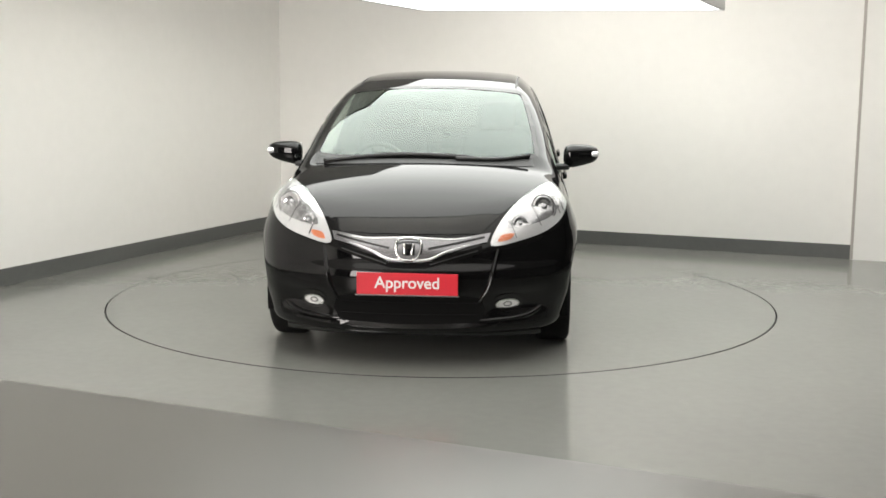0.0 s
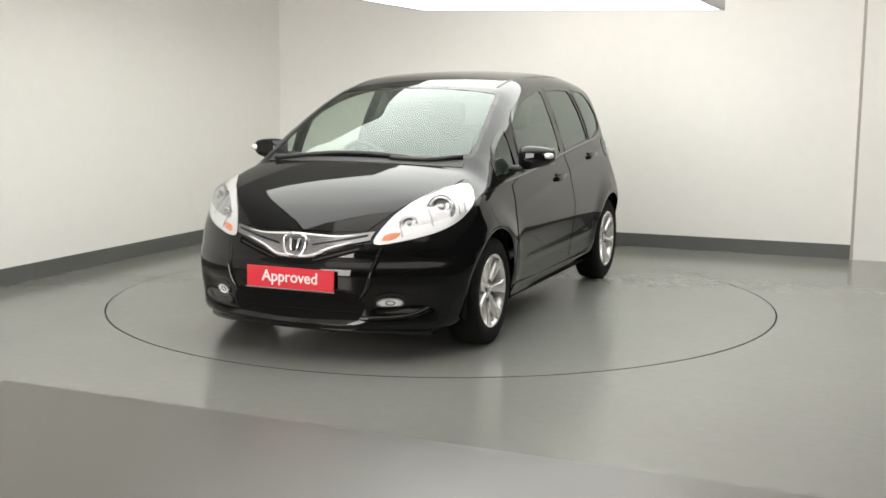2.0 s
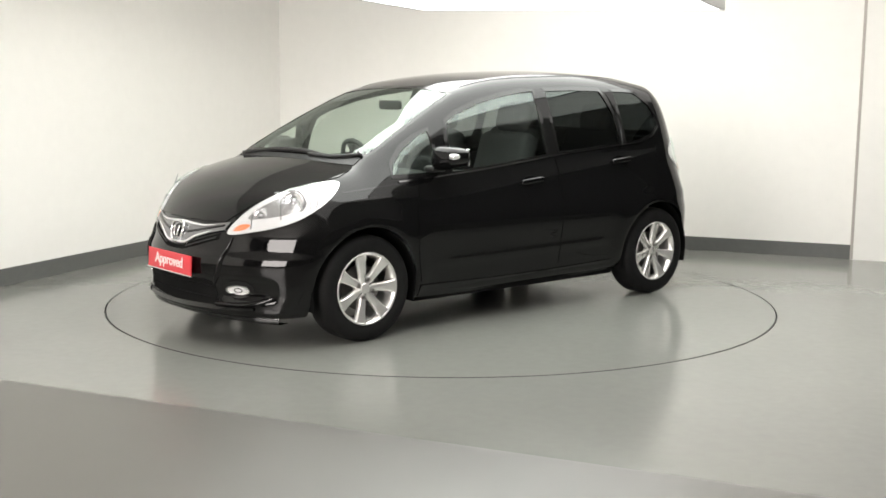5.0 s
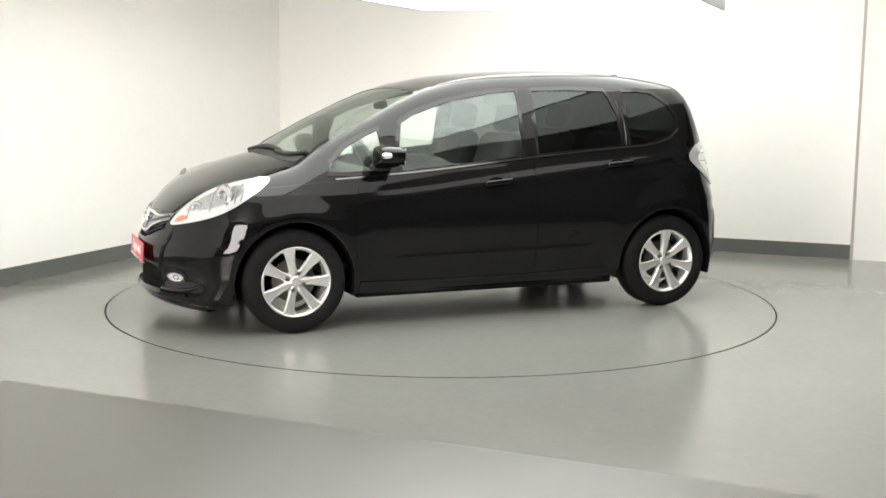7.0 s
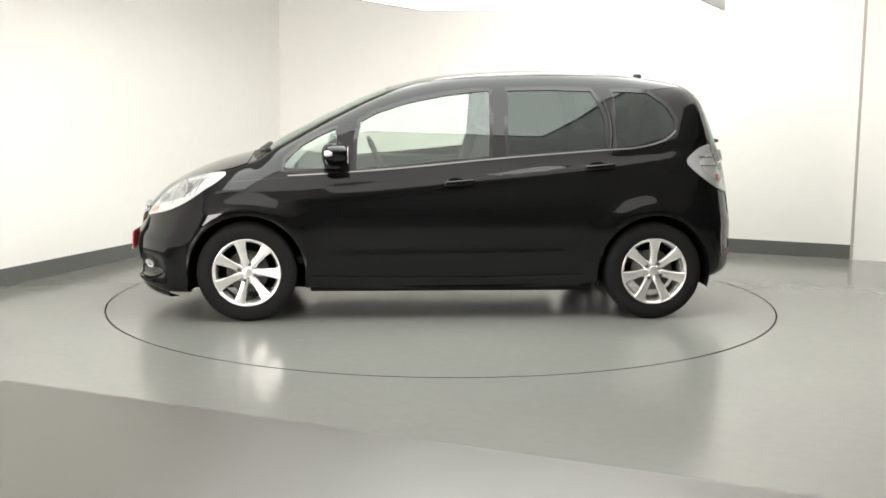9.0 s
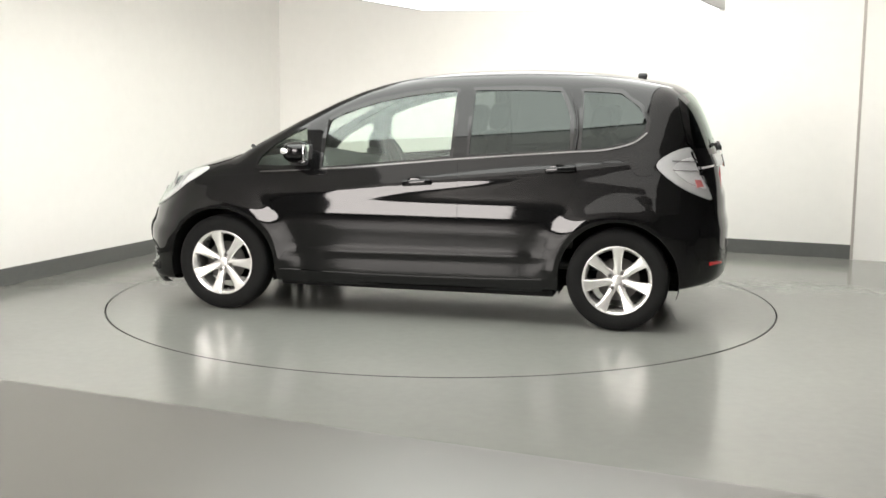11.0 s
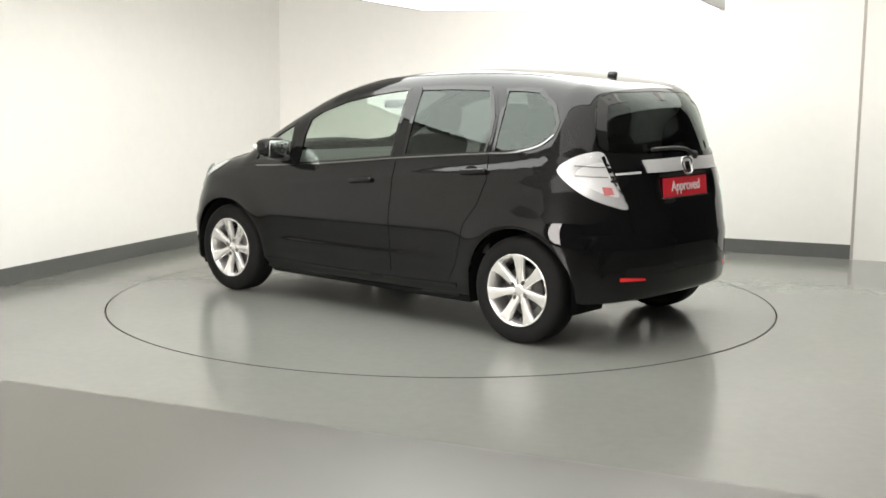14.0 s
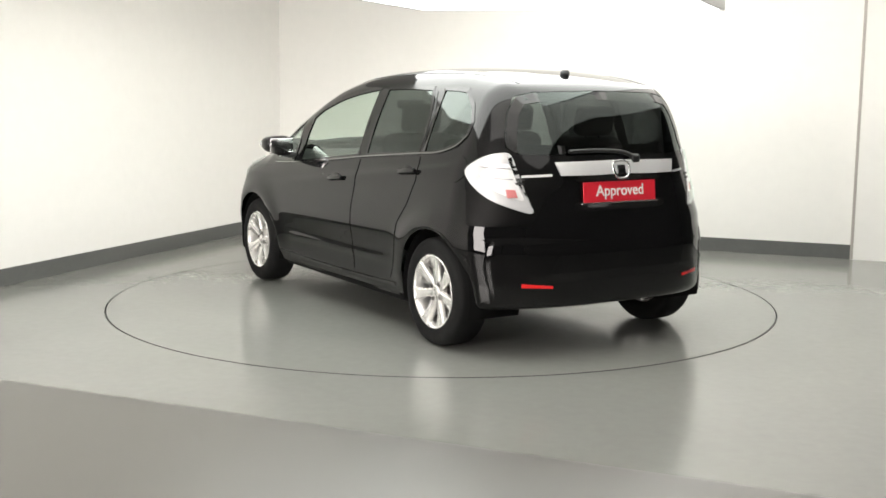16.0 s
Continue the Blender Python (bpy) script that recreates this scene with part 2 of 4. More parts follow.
def build_softbox(x, y, wide, tall, z):
    """An upright soft light on a stand behind the camera, turned to the turntable."""
    top = new("studio_softbox")
    rz = math.atan2(y, x) + math.pi / 2
    m = Matrix.Translation((x, y, 0)) @ Matrix.Rotation(rz, 4, "Z")

    def put(name, bm, mat, label=""):
        bmesh.ops.transform(bm, matrix=m, verts=bm.verts)
        return part(name, bm, mat, top, label)

    put("diffuser", box_bm(0, -0.01, z, wide, 0.02, tall), M_SOFT, "glowing white front cloth")
    put("shell", box_bm(0, -0.16, z, wide + 0.04, 0.28, tall + 0.04, 0.02), M_PLASTIC)
    put("pole", box_bm(0, -0.33, (z + tall * 0.3) / 2, 0.035, 0.035, z + tall * 0.3, 0.01), M_ALU)
    for q in (-1, 1):
        put("foot", box_bm(q * 0.25, -0.33, 0.015, 0.5, 0.05, 0.03, 0.008), M_ALU)
    tagged(top, "upright white studio softbox on a metal stand", "studio light")


build_room()
build_softbox(-3.3, -6.7, 2.2, 2.1, 1.6)
build_fill_light()
build_panel()
turntable = build_turntable()


# ---- the car: its surface ----
def hermite(xs, ys):
    """A monotone smooth curve through the given pairs."""
    xs, ys = np.array(xs, float), np.array(ys, float)
    if xs[0] > xs[-1]:
        xs, ys = xs[::-1], ys[::-1]
    h, d = np.diff(xs), np.diff(ys) / np.diff(xs)
    m = np.zeros(len(xs))
    same = d[:-1] * d[1:] > 0
    w1, w2 = 2 * h[1:] + h[:-1], h[1:] + 2 * h[:-1]
    m[1:-1][same] = ((w1 + w2)[same]) / (w1[same] / d[:-1][same] + w2[same] / d[1:][same])
    m[0], m[-1] = d[0], d[-1]

    def at(v):
        v = np.asarray(v, float)
        i = np.clip(np.searchsorted(xs, v) - 1, 0, len(xs) - 2)
        t = (v - xs[i]) / h[i]
        tc = np.clip(t, 0, 1)
        y = (ys[i] * (1 + 2 * tc) * (1 - tc) ** 2 + m[i] * h[i] * tc * (1 - tc) ** 2
             + ys[i + 1] * tc * tc * (3 - 2 * tc) - m[i + 1] * h[i] * tc * tc * (1 - tc))
        return y + np.where(t < 0, m[0] * (v - xs[0]), 0) + np.where(t > 1, m[-1] * (v - xs[-1]), 0)

    return at


TOP = hermite([2.1, 1.95, 1.84, 1.725, 1.61, 1.48, 1.35, 1.22, 1.08, 0.89, 0.70, 0.515, 0.326, 0.024, -0.28, -0.62, -1.0, -1.27, -1.50, -1.66],
              [0.56, 0.672, 0.755, 0.828, 0.885, 0.932, 0.968, 1.000, 1.085, 1.190, 1.284, 1.368, 1.436, 1.500, 1.528, 1.540, 1.527, 1.498, 1.458, 1.415])
CROWN = hermite([2.1, 1.6, 1.2, 0.9, 0.3, -0.5, -1.3, -1.7], [0.06, 0.055, 0.045, 0.05, 0.045, 0.05, 0.05, 0.05])
SIDE = hermite([0.10, 0.17, 0.22, 0.26, 0.29, 0.36, 0.40, 0.50, 0.59, 0.645, 0.70, 0.76, 0.81, 0.87, 0.92, 0.97, 1.07, 1.20, 1.30, 1.40, 1.47, 1.56],
               [0.74, 0.785, 0.800, 0.810, 0.815, 0.822, 0.826, 0.841, 0.853, 0.8525, 0.8455, 0.8335, 0.8215, 0.806, 0.790, 0.772, 0.743, 0.697, 0.656, 0.610, 0.568, 0.50])
NOSE = hermite([0.12, 0.18, 0.26, 0.36, 0.45, 0.490, 0.53, 0.60, 0.66, 0.75, 0.95], [1.98, 2.005, 2.0, 2.012, 2.014, 2.007, 1.984, 1.965, 1.940, 1.90, 1.84])
TAIL = hermite([0.12, 0.20, 0.30, 0.43, 0.55, 0.61, 0.65, 0.75, 0.88, 0.98, 1.07, 1.19, 1.30, 1.41, 1.55],
               [1.80, 1.85, 1.872, 1.880, 1.880, 1.872, 1.860, 1.850, 1.834, 1.812, 1.782, 1.738, 1.690, 1.632, 1.55])
BELLY = hermite([2.1, 1.7, 1.0, 0.0, -1.0, -1.6, -2.0], [0.16, 0.165, 0.19, 0.20, 0.21, 0.25, 0.28])
PLAN = hermite([2.1, 1.7, 1.3, 0.8, 0.0, -0.8, -1.3, -1.7, -2.0], [0.93, 0.978, 1.0, 1.0, 1.0, 1.0, 1.0, 0.995, 0.97])
CABIN = hermite([1.5, 1.1, 0.7, 0.2, -0.5, -1.0, -1.5, -1.9], [0.90, 0.945, 0.985, 1.0, 1.0, 1.0, 0.985, 0.95])
AXLES = ((1.25, 0.30), (-1.25, 0.30))


def smax(a, b, k):
    h = np.clip(0.5 + 0.5 * (a - b) / k, 0, 1)
    return a * h + b * (1 - h) + k * h * (1 - h)


def shell(p):
    """Negative inside the car's outer skin."""
    x, y, z = p[..., 0], np.abs(p[..., 1]), p[..., 2]
    up = np.clip((z - 0.80) / 0.25, 0, 1)
    w = SIDE(z) * (PLAN(x) * (1 - up) + np.minimum(CABIN(x), PLAN(x) + 0.02) * up)
    for ax, az in AXLES:
        r = np.hypot(x - ax, z - az)
        e = (r - 0.375) / np.where(r > 0.375, 0.085, 0.05)
        h = 0.019 * (1 - 0.6 * np.clip((ax - x) / 0.3, 0, 1) * (ax < 0))
        w = w + h * np.exp(-e * e) * np.clip((z - 0.22) / 0.12, 0, 1)
    # shoulder crease through the door handles, and the fold low on the doors
    mid = np.clip((1.20 - x) / 1.0, 0, 1) * np.clip((x + 1.75) / 0.5, 0, 1)
    mid = mid * mid * (3 - 2 * mid)
    e = (z - (0.852 - 0.108 * (x + 0.03))) / np.where(z > 0.852 - 0.108 * (x + 0.03), 0.022, 0.040)
    w = w + 0.006 * mid * np.exp(-e * e)
    mid = np.clip((0.86 - x) / 0.25, 0, 1) * np.clip((x + 0.86) / 0.2, 0, 1)
    e = (z - (0.405 - 0.012 * x)) / np.where(z > 0.405 - 0.012 * x, 0.030, 0.016)
    w = w + 0.007 * mid * np.exp(-e * e)
    side = y - w
    top = (z - TOP(x) + CROWN(x) * (y / 0.7) ** 2.2) * 0.85
    nose = x - NOSE(z) + 0.56 * y ** 2.4
    # hollows round the fog lamps and the lower intake
    nose = nose + 0.030 * np.exp(-((y - 0.56) / 0.13) ** 4 - ((z - 0.325) / 0.055) ** 4)
    nose = nose + 0.025 * np.exp(-(y / 0.36) ** 8 - ((z - 0.29) / 0.075) ** 6)
    tail = -x - TAIL(z) + (0.56 + 0.24 * np.clip((z - 0.70) / 0.25, 0, 1)) * y ** 3.4
    # hollow for the rear plate
    tail = tail + 0.028 * np.exp(-(y / 0.31) ** 8 - ((z - 0.872) / 0.075) ** 6)
    f = smax(side, top, 0.10)
    f = smax(f, smax(nose, tail, 0.02) * 0.85, 0.09)
    return smax(f, BELLY(x) - z, 0.05)


def cast(o, d, far=2.6):
    """Where rays from inside the car leave its skin."""
    lo, hi = np.zeros(len(o)), np.full(len(o), far)
    for _ in range(34):
        mid = (lo + hi) / 2
        inside = shell(o + d * mid[:, None]) < 0
        lo, hi = np.where(inside, mid, lo), np.where(inside, hi, mid)
    return o + d * lo[:, None]


def drop_on(p, d):
    """Moves points along d, from outside inwards, on to the skin."""
    p, d = np.asarray(p, float), np.asarray(d, float)
    n = 90
    far = np.full(len(p), 1.2)
    found = np.zeros(len(p), bool)
    hit = np.full(len(p), -1.2)
    for i in range(n):
        s = 1.2 - 2.4 * i / n
        inside = (shell(p + d * s) < 0) & ~found
        hit[inside] = s
        found |= inside
    lo, hi = hit, hit + 2.4 / n
    for _ in range(24):
        mid = (lo + hi) / 2
        inside = shell(p + d * mid[:, None]) < 0
        lo, hi = np.where(inside, mid, lo), np.where(inside, hi, mid)
    return p + d * lo[:, None]


def normals(p):
    e = 0.004
    g = np.stack([shell(p + np.eye(3)[i] * e) - shell(p - np.eye(3)[i] * e) for i in range(3)], -1)
    return g / np.maximum(np.linalg.norm(g, axis=-1, keepdims=True), 1e-9)


def smooth_loop(pts, n=6, closed=True):
    """A rounded line through the points."""
    pts = [np.array(p, float) for p in pts]
    out, m = [], len(pts)
    for i in range(m if closed else m - 1):
        if closed:
            a, b, c, d = pts[i - 1], pts[i], pts[(i + 1) % m], pts[(i + 2) % m]
        else:
            a, b, c, d = pts[max(i - 1, 0)], pts[i], pts[i + 1], pts[min(i + 2, m - 1)]
        for k in range(n):
            t = k / n
            out.append(0.5 * (2 * b + (c - a) * t + (2 * a - 5 * b + 4 * c - d) * t * t + (3 * b - a - 3 * c + d) * t ** 3))
    if not closed:
        out.append(pts[-1])
    return out


def in_poly(u, v, poly):
    inside = np.zeros(np.shape(u), bool)
    for (x0, y0), (x1, y1) in zip(poly, np.roll(poly, -1, 0)):
        cross = (y0 > v) != (y1 > v)
        inside ^= cross & (u < (x1 - x0) * (v - y0) / ((y1 - y0) if y1 != y0 else 1e-12) + x0)
    return inside


def nearest_on(u, v, poly):
    best, bu, bv = np.full(u.shape, 1e9), u.copy(), v.copy()
    for (x0, y0), (x1, y1) in zip(poly, np.roll(poly, -1, 0)):
        dx, dy = x1 - x0, y1 - y0
        t = np.clip(((u - x0) * dx + (v - y0) * dy) / max(dx * dx + dy * dy, 1e-12), 0, 1)
        pu, pv = x0 + t * dx, y0 + t * dy
        q = (u - pu) ** 2 + (v - pv) ** 2
        better = q < best
        best, bu, bv = np.where(better, q, best), np.where(better, pu, bu), np.where(better, pv, bv)
    return bu, bv


def basis(d):
    d = np.array(d, float) / np.linalg.norm(d)
    u = np.cross((0, 0, 1.0), d) if abs(d[2]) < 0.9 else np.array((0, 1.0, 0))
    u = u / np.linalg.norm(u)
    return d, u, np.cross(d, u)


def patch(loop, d, lift=0.003, deep=0.008, step=0.03):
    """A piece of skin bounded by a loop of 3D points seen along d, lifted off the skin, with turned-in edges."""
    d, u, v = basis(d)
    loop = np.array(loop)
    pl = np.stack([loop @ u, loop @ v], -1)
    depth = float((loop @ d).mean())
    lo, hi = pl.min(0) - 0.001, pl.max(0) + 0.001
    nx, ny = max(2, int((hi[0] - lo[0]) / step) + 1), max(2, int((hi[1] - lo[1]) / step) + 1)
    bm = bmesh.new()
    g = [[bm.verts.new((lo[0] + (hi[0] - lo[0]) * i / nx, lo[1] + (hi[1] - lo[1]) * j / ny, 0)) for i in range(nx + 1)] for j in range(ny + 1)]
    for j in range(ny):
        for i in range(nx):
            bm.faces.new((g[j][i], g[j][i + 1], g[j + 1][i + 1], g[j + 1][i]))
    for k in range(len(pl)):
        p, q = pl[k], pl[(k + 1) % len(pl)]
        e = q - p
        if np.hypot(*e) < 1e-5:
            continue
        near = [f for f in bm.faces if any(min(p[0], q[0]) - step * 1.6 < w.co.x < max(p[0], q[0]) + step * 1.6
                and min(p[1], q[1]) - step * 1.6 < w.co.y < max(p[1], q[1]) + step * 1.6 for w in f.verts)]
        geom = list({x for f in near for x in (*f.verts, *f.edges, f)})
        bmesh.ops.bisect_plane(bm, geom=geom, dist=1e-5, plane_co=(*p, 0), plane_no=(-e[1], e[0], 0))
    cen = np.array([f.calc_center_median()[:2] for f in bm.faces])
    keep = in_poly(cen[:, 0], cen[:, 1], pl)
    bmesh.ops.delete(bm, geom=[f for f, k in zip(list(bm.faces), keep) if not k], context="FACES")
    vs = list(bm.verts)
    flat = np.array([w.co[:2] for w in vs])
    p = flat[:, :1] * u + flat[:, 1:2] * v + depth * d
    p = drop_on(p, d)
    n = normals(p)
    outer, inner = p + n * lift, p - n * deep
    for w, c in zip(vs, outer):
        w.co = c
    for f in bm.faces:
        f.smooth = True
    rim = [e for e in bm.edges if e.is_boundary]
    low = {}
    index = {w: i for i, w in enumerate(vs)}
    for e in rim:
        a, b = e.verts
        for w in (a, b):
            if w not in low:
                low[w] = bm.verts.new(inner[index[w]])
        if e.link_loops[0].vert is a:
            bm.faces.new((b, a, low[a], low[b]))
        else:
            bm.faces.new((a, b, low[b], low[a]))
        e.smooth = False
    bm.normal_update()
    return bm


def ribbon(line, d, width, lift=0.003, deep=0.004, closed=False):
    """A narrow strip of skin along a line of 3D points."""
    d, u, v = basis(d)
    pts = np.array(line)
    pl = np.stack([pts @ u, pts @ v], -1)
    t = np.roll(pl, -1, 0) - np.roll(pl, 1, 0)
    if not closed:
        t[0], t[-1] = pl[1] - pl[0], pl[-1] - pl[-2]
    t /= np.maximum(np.linalg.norm(t, axis=1, keepdims=True), 1e-9)
    s = np.stack([-t[:, 1], t[:, 0]], -1) * (np.asarray(width).reshape(-1, 1) / 2)
    depth = float((pts @ d).mean())
    rows = []
    for off in (pl - s, pl + s):
        p = drop_on(off[:, :1] * u + off[:, 1:2] * v + depth * d, d)
        n = normals(p)
        rows += [p - n * deep, p + n * lift]
    order = (rows[0], rows[1], rows[3], rows[2])
    bm = bmesh.new()
    vs = [[bm.verts.new(c) for c in r] for r in order]
    m = len(pl)
    for i in range(m if closed else m - 1):
        j = (i + 1) % m
        for a, b in zip(vs, vs[1:]):
            bm.faces.new((a[i], a[j], b[j], b[i]))
    bmesh.ops.recalc_face_normals(bm, faces=bm.faces)
    return bm


def ridge(line, d, width, height, n=7):
    """A rounded fold standing on the skin along a line of 3D points, tapering out at both ends."""
    d, u, v = basis(d)
    pts = np.array(line)
    pl = np.stack([pts @ u, pts @ v], -1)
    t = np.gradient(pl, axis=0)
    t /= np.maximum(np.linalg.norm(t, axis=1, keepdims=True), 1e-9)
    side = np.stack([-t[:, 1], t[:, 0]], -1) * width / 2
    depth = float((pts @ d).mean())
    taper = np.sin(np.linspace(0.12, math.pi - 0.12, len(pts))) ** 0.6
    bm = bmesh.new()
    rows = []
    for k in range(n):
        q = -1 + 2 * k / (n - 1)
        off = pl + side * q * (0.5 + 0.5 * taper[:, None])
        p = drop_on(off[:, :1] * u + off[:, 1:2] * v + depth * d, d)
        h = height * math.cos(q * math.pi / 2) * taper - 0.002 * abs(q) ** 6
        rows.append([bm.verts.new(c) for c in p + normals(p) * h[:, None]])
    for a, b in zip(rows, rows[1:]):
        for i in range(len(pts) - 1):
            bm.faces.new((a[i], a[i + 1], b[i + 1], b[i]))
    bmesh.ops.recalc_face_normals(bm, faces=bm.faces)
    return smooth_bm(bm)


def side_loop(pts, s, n=1):
    loop = [np.array((x, 0.75 * s, z)) for x, z in pts]
    return smooth_loop(loop, n) if n > 1 else loop


FRONT_WIN = [(0.590, 0.925), (0.583, 1.10), (0.560, 1.208), (0.468, 1.258), (0.261, 1.325), (0.054, 1.367), (-0.13, 1.392), (-0.229, 1.400), (-0.226, 1.20), (-0.222, 1.004), (-0.02, 0.982), (0.33, 0.947)]
TRI_WIN = [(1.030, 0.925), (1.010, 0.975), (0.913, 1.065), (0.81, 1.122), (0.715, 1.165), (0.703, 1.05), (0.703, 0.932), (0.87, 0.925)]
REAR_WIN = [(-0.345, 1.402), (-0.62, 1.408), (-0.865, 1.402), (-0.896, 1.348), (-0.935, 1.25), (-0.942, 1.15), (-0.942, 1.058), (-0.64, 1.036), (-0.337, 1.016), (-0.340, 1.2)]
QUARTER_WIN = [(-1.005, 1.402), (-1.12, 1.400), (-1.225, 1.392), (-1.34, 1.31), (-1.385, 1.23), (-1.375, 1.17), (-1.31, 1.118), (-1.15, 1.076), (-1.01, 1.058), (-1.012, 1.25)]
SCREEN = [(1.195, 0.0), (1.185, 0.30), (1.150, 0.55), (1.105, 0.645), (1.04, 0.650), (0.80, 0.622), (0.55, 0.583), (0.41, 0.555), (0.385, 0.50), (0.372, 0.30), (0.365, 0.0)]
SCREEN = SCREEN + [(x, -y) for x, y in SCREEN[-2:0:-1]]
BACKLIGHT = [(0.0, 1.066), (0.35, 1.066), (0.585, 1.075), (0.618, 1.105), (0.605, 1.20), (0.575, 1.30), (0.52, 1.375), (0.42, 1.398), (0.0, 1.408)]
BACKLIGHT = BACKLIGHT + [(-y, z) for y, z in BACKLIGHT[-2:0:-1]]


def grown(poly, by):
    """A loop moved outwards by a margin."""
    p = np.array(poly, float)
    area = 0.5 * np.sum(p[:, 0] * np.roll(p[:, 1], -1) - np.roll(p[:, 0], -1) * p[:, 1])
    t = np.roll(p, -1, 0) - np.roll(p, 1, 0)
    t /= np.maximum(np.linalg.norm(t, axis=1, keepdims=True), 1e-9)
    n = np.stack([t[:, 1], -t[:, 0]], -1) * (1 if area > 0 else -1)
    return p + n * by


def body_mesh():
    """The painted skin with its window and wheel openings."""
    spine_z, half = 0.66, 1.30
    na, nm, nc = 161, 180, 76
    ang = np.linspace(-math.pi / 2, math.pi / 2, na)
    origins, dirs = [], []
    for q in [math.pi / 2 * i / nc for i in range(1, nc)]:
        origins.append(np.tile((half, 0, spine_z), (na, 1)))
        dirs.append(np.stack([np.full(na, math.cos(q)), math.sin(q) * np.cos(ang), math.sin(q) * np.sin(ang)], -1))
    for s in np.linspace(half, -half, nm):
        origins.append(np.tile((s, 0, spine_z), (na, 1)))
        dirs.append(np.stack([np.zeros(na), np.cos(ang), np.sin(ang)], -1))
    for q in [math.pi / 2 * i / nc for i in range(nc - 1, 0, -1)]:
        origins.append(np.tile((-half, 0, spine_z), (na, 1)))
        dirs.append(np.stack([np.full(na, -math.cos(q)), math.sin(q) * np.cos(ang), math.sin(q) * np.sin(ang)], -1))
    o, d = np.concatenate(origins), np.concatenate(dirs)
    p = cast(o, d)
    nr = len(origins)
    ends = cast(np.array([(half, 0, spine_z), (-half, 0, spine_z)]), np.array([(1.0, 0, 0), (-1.0, 0, 0)]))
    idx = np.arange(nr * na).reshape(nr, na)
    quads = np.stack([idx[:-1, :-1], idx[1:, :-1], idx[1:, 1:], idx[:-1, 1:]], -1).reshape(-1, 4)
    # openings on the half with y > 0
    cen = p[quads].mean(1)
    gone = np.zeros(len(quads), bool)
    openings = []
    for poly in (FRONT_WIN, TRI_WIN, REAR_WIN, QUARTER_WIN):
        g = np.array(poly)
        m = in_poly(cen[:, 0], cen[:, 2], g) & (cen[:, 1] > 0.4)
        openings.append((m, g, 0, 2, (0, 1.0, 0)))
    g = np.array(SCREEN)
    openings.append((in_poly(cen[:, 0], cen[:, 1], g) & (cen[:, 2] > 0.9), g, 0, 1, (0, 0, 1.0)))
    g = np.array(BACKLIGHT)
    openings.append((in_poly(cen[:, 1], cen[:, 2], g) & (cen[:, 0] < -1.2), g, 1, 2, (-1.0, 0, 0)))
    for ax, az in AXLES:
        a = np.linspace(-0.1, math.pi + 0.1, 40)
        g = np.stack([ax + 0.352 * np.cos(a), az + 0.352 * np.sin(a)], -1)
        g = np.concatenate([g, [(ax - 0.352, 0.02), (ax + 0.352, 0.02)]])
        openings.append((in_poly(cen[:, 0], cen[:, 2], g) & (cen[:, 1] > 0.5), g, 0, 2, (0, 1.0, 0)))
    for m, g, ia, ib, axis in openings:
        gone |= m
        keepers = np.unique(quads[~m])
        rim = np.intersect1d(np.unique(quads[m]), keepers)
        rim = rim[np.abs(p[rim, 1]) > (0.004 if axis[1] == 0 else 0.5)] if axis[1] else rim
        u, v = nearest_on(p[rim, ia], p[rim, ib], g)
        if len(g) == 42:
            ok = (v > 0.24) & (p[rim, 2] > 0.23)
            rim, u, v = rim[ok], u[ok], v[ok]
        q = p[rim].copy()
        q[:, ia], q[:, ib] = u, v
        if axis[1] == 0:
            q[:, 1] = np.where(np.abs(p[rim, 1]) < 1e-6, 0, q[:, 1])
        p[rim] = drop_on(q, np.array(axis))
    quads = quads[~gone]
    n = len(p)
    verts = np.concatenate([p, p * (1, -1, 1), ends])
    tris = []
    for k in range(na - 1):
        tris += [(2 * n, idx[0, k], idx[0, k + 1]), (2 * n, n + idx[0, k + 1], n + idx[0, k]),
                 (2 * n + 1, idx[-1, k + 1], idx[-1, k]), (2 * n + 1, n + idx[-1, k], n + idx[-1, k + 1])]
    bm = bmesh.new()
    vs = [bm.verts.new(c) for c in verts]
    for q in quads:
        bm.faces.new([vs[k] for k in q])
        bm.faces.new([vs[n + k] for k in q[::-1]])
    for t in tris:
        bm.faces.new([vs[int(k)] for k in t])
    bmesh.ops.remove_doubles(bm, verts=bm.verts, dist=0.0004)
    bmesh.ops.delete(bm, geom=[w for w in bm.verts if not w.link_faces], context="VERTS")
    bm.normal_update()
    faces = list(bm.faces)
    out = normals(np.array([f.calc_center_median() for f in faces]))
    bmesh.ops.reverse_faces(bm, faces=[f for f, n in zip(faces, out) if f.normal.dot(Vector(n)) < 0])
    return smooth_bm(bm)


def mirrored(bm):
    """A copy of a bmesh on the other side of the car."""
    out = bm.copy()
    bmesh.ops.scale(out, vec=(1, -1, 1), verts=out.verts)
    bmesh.ops.reverse_faces(out, faces=out.faces)
    return out


def pair(name, bm, mat, car, label=""):
    """The same part on both sides."""
    other = mirrored(bm)
    return part(name, bm, mat, car, label), part(name, other, mat, car, label)


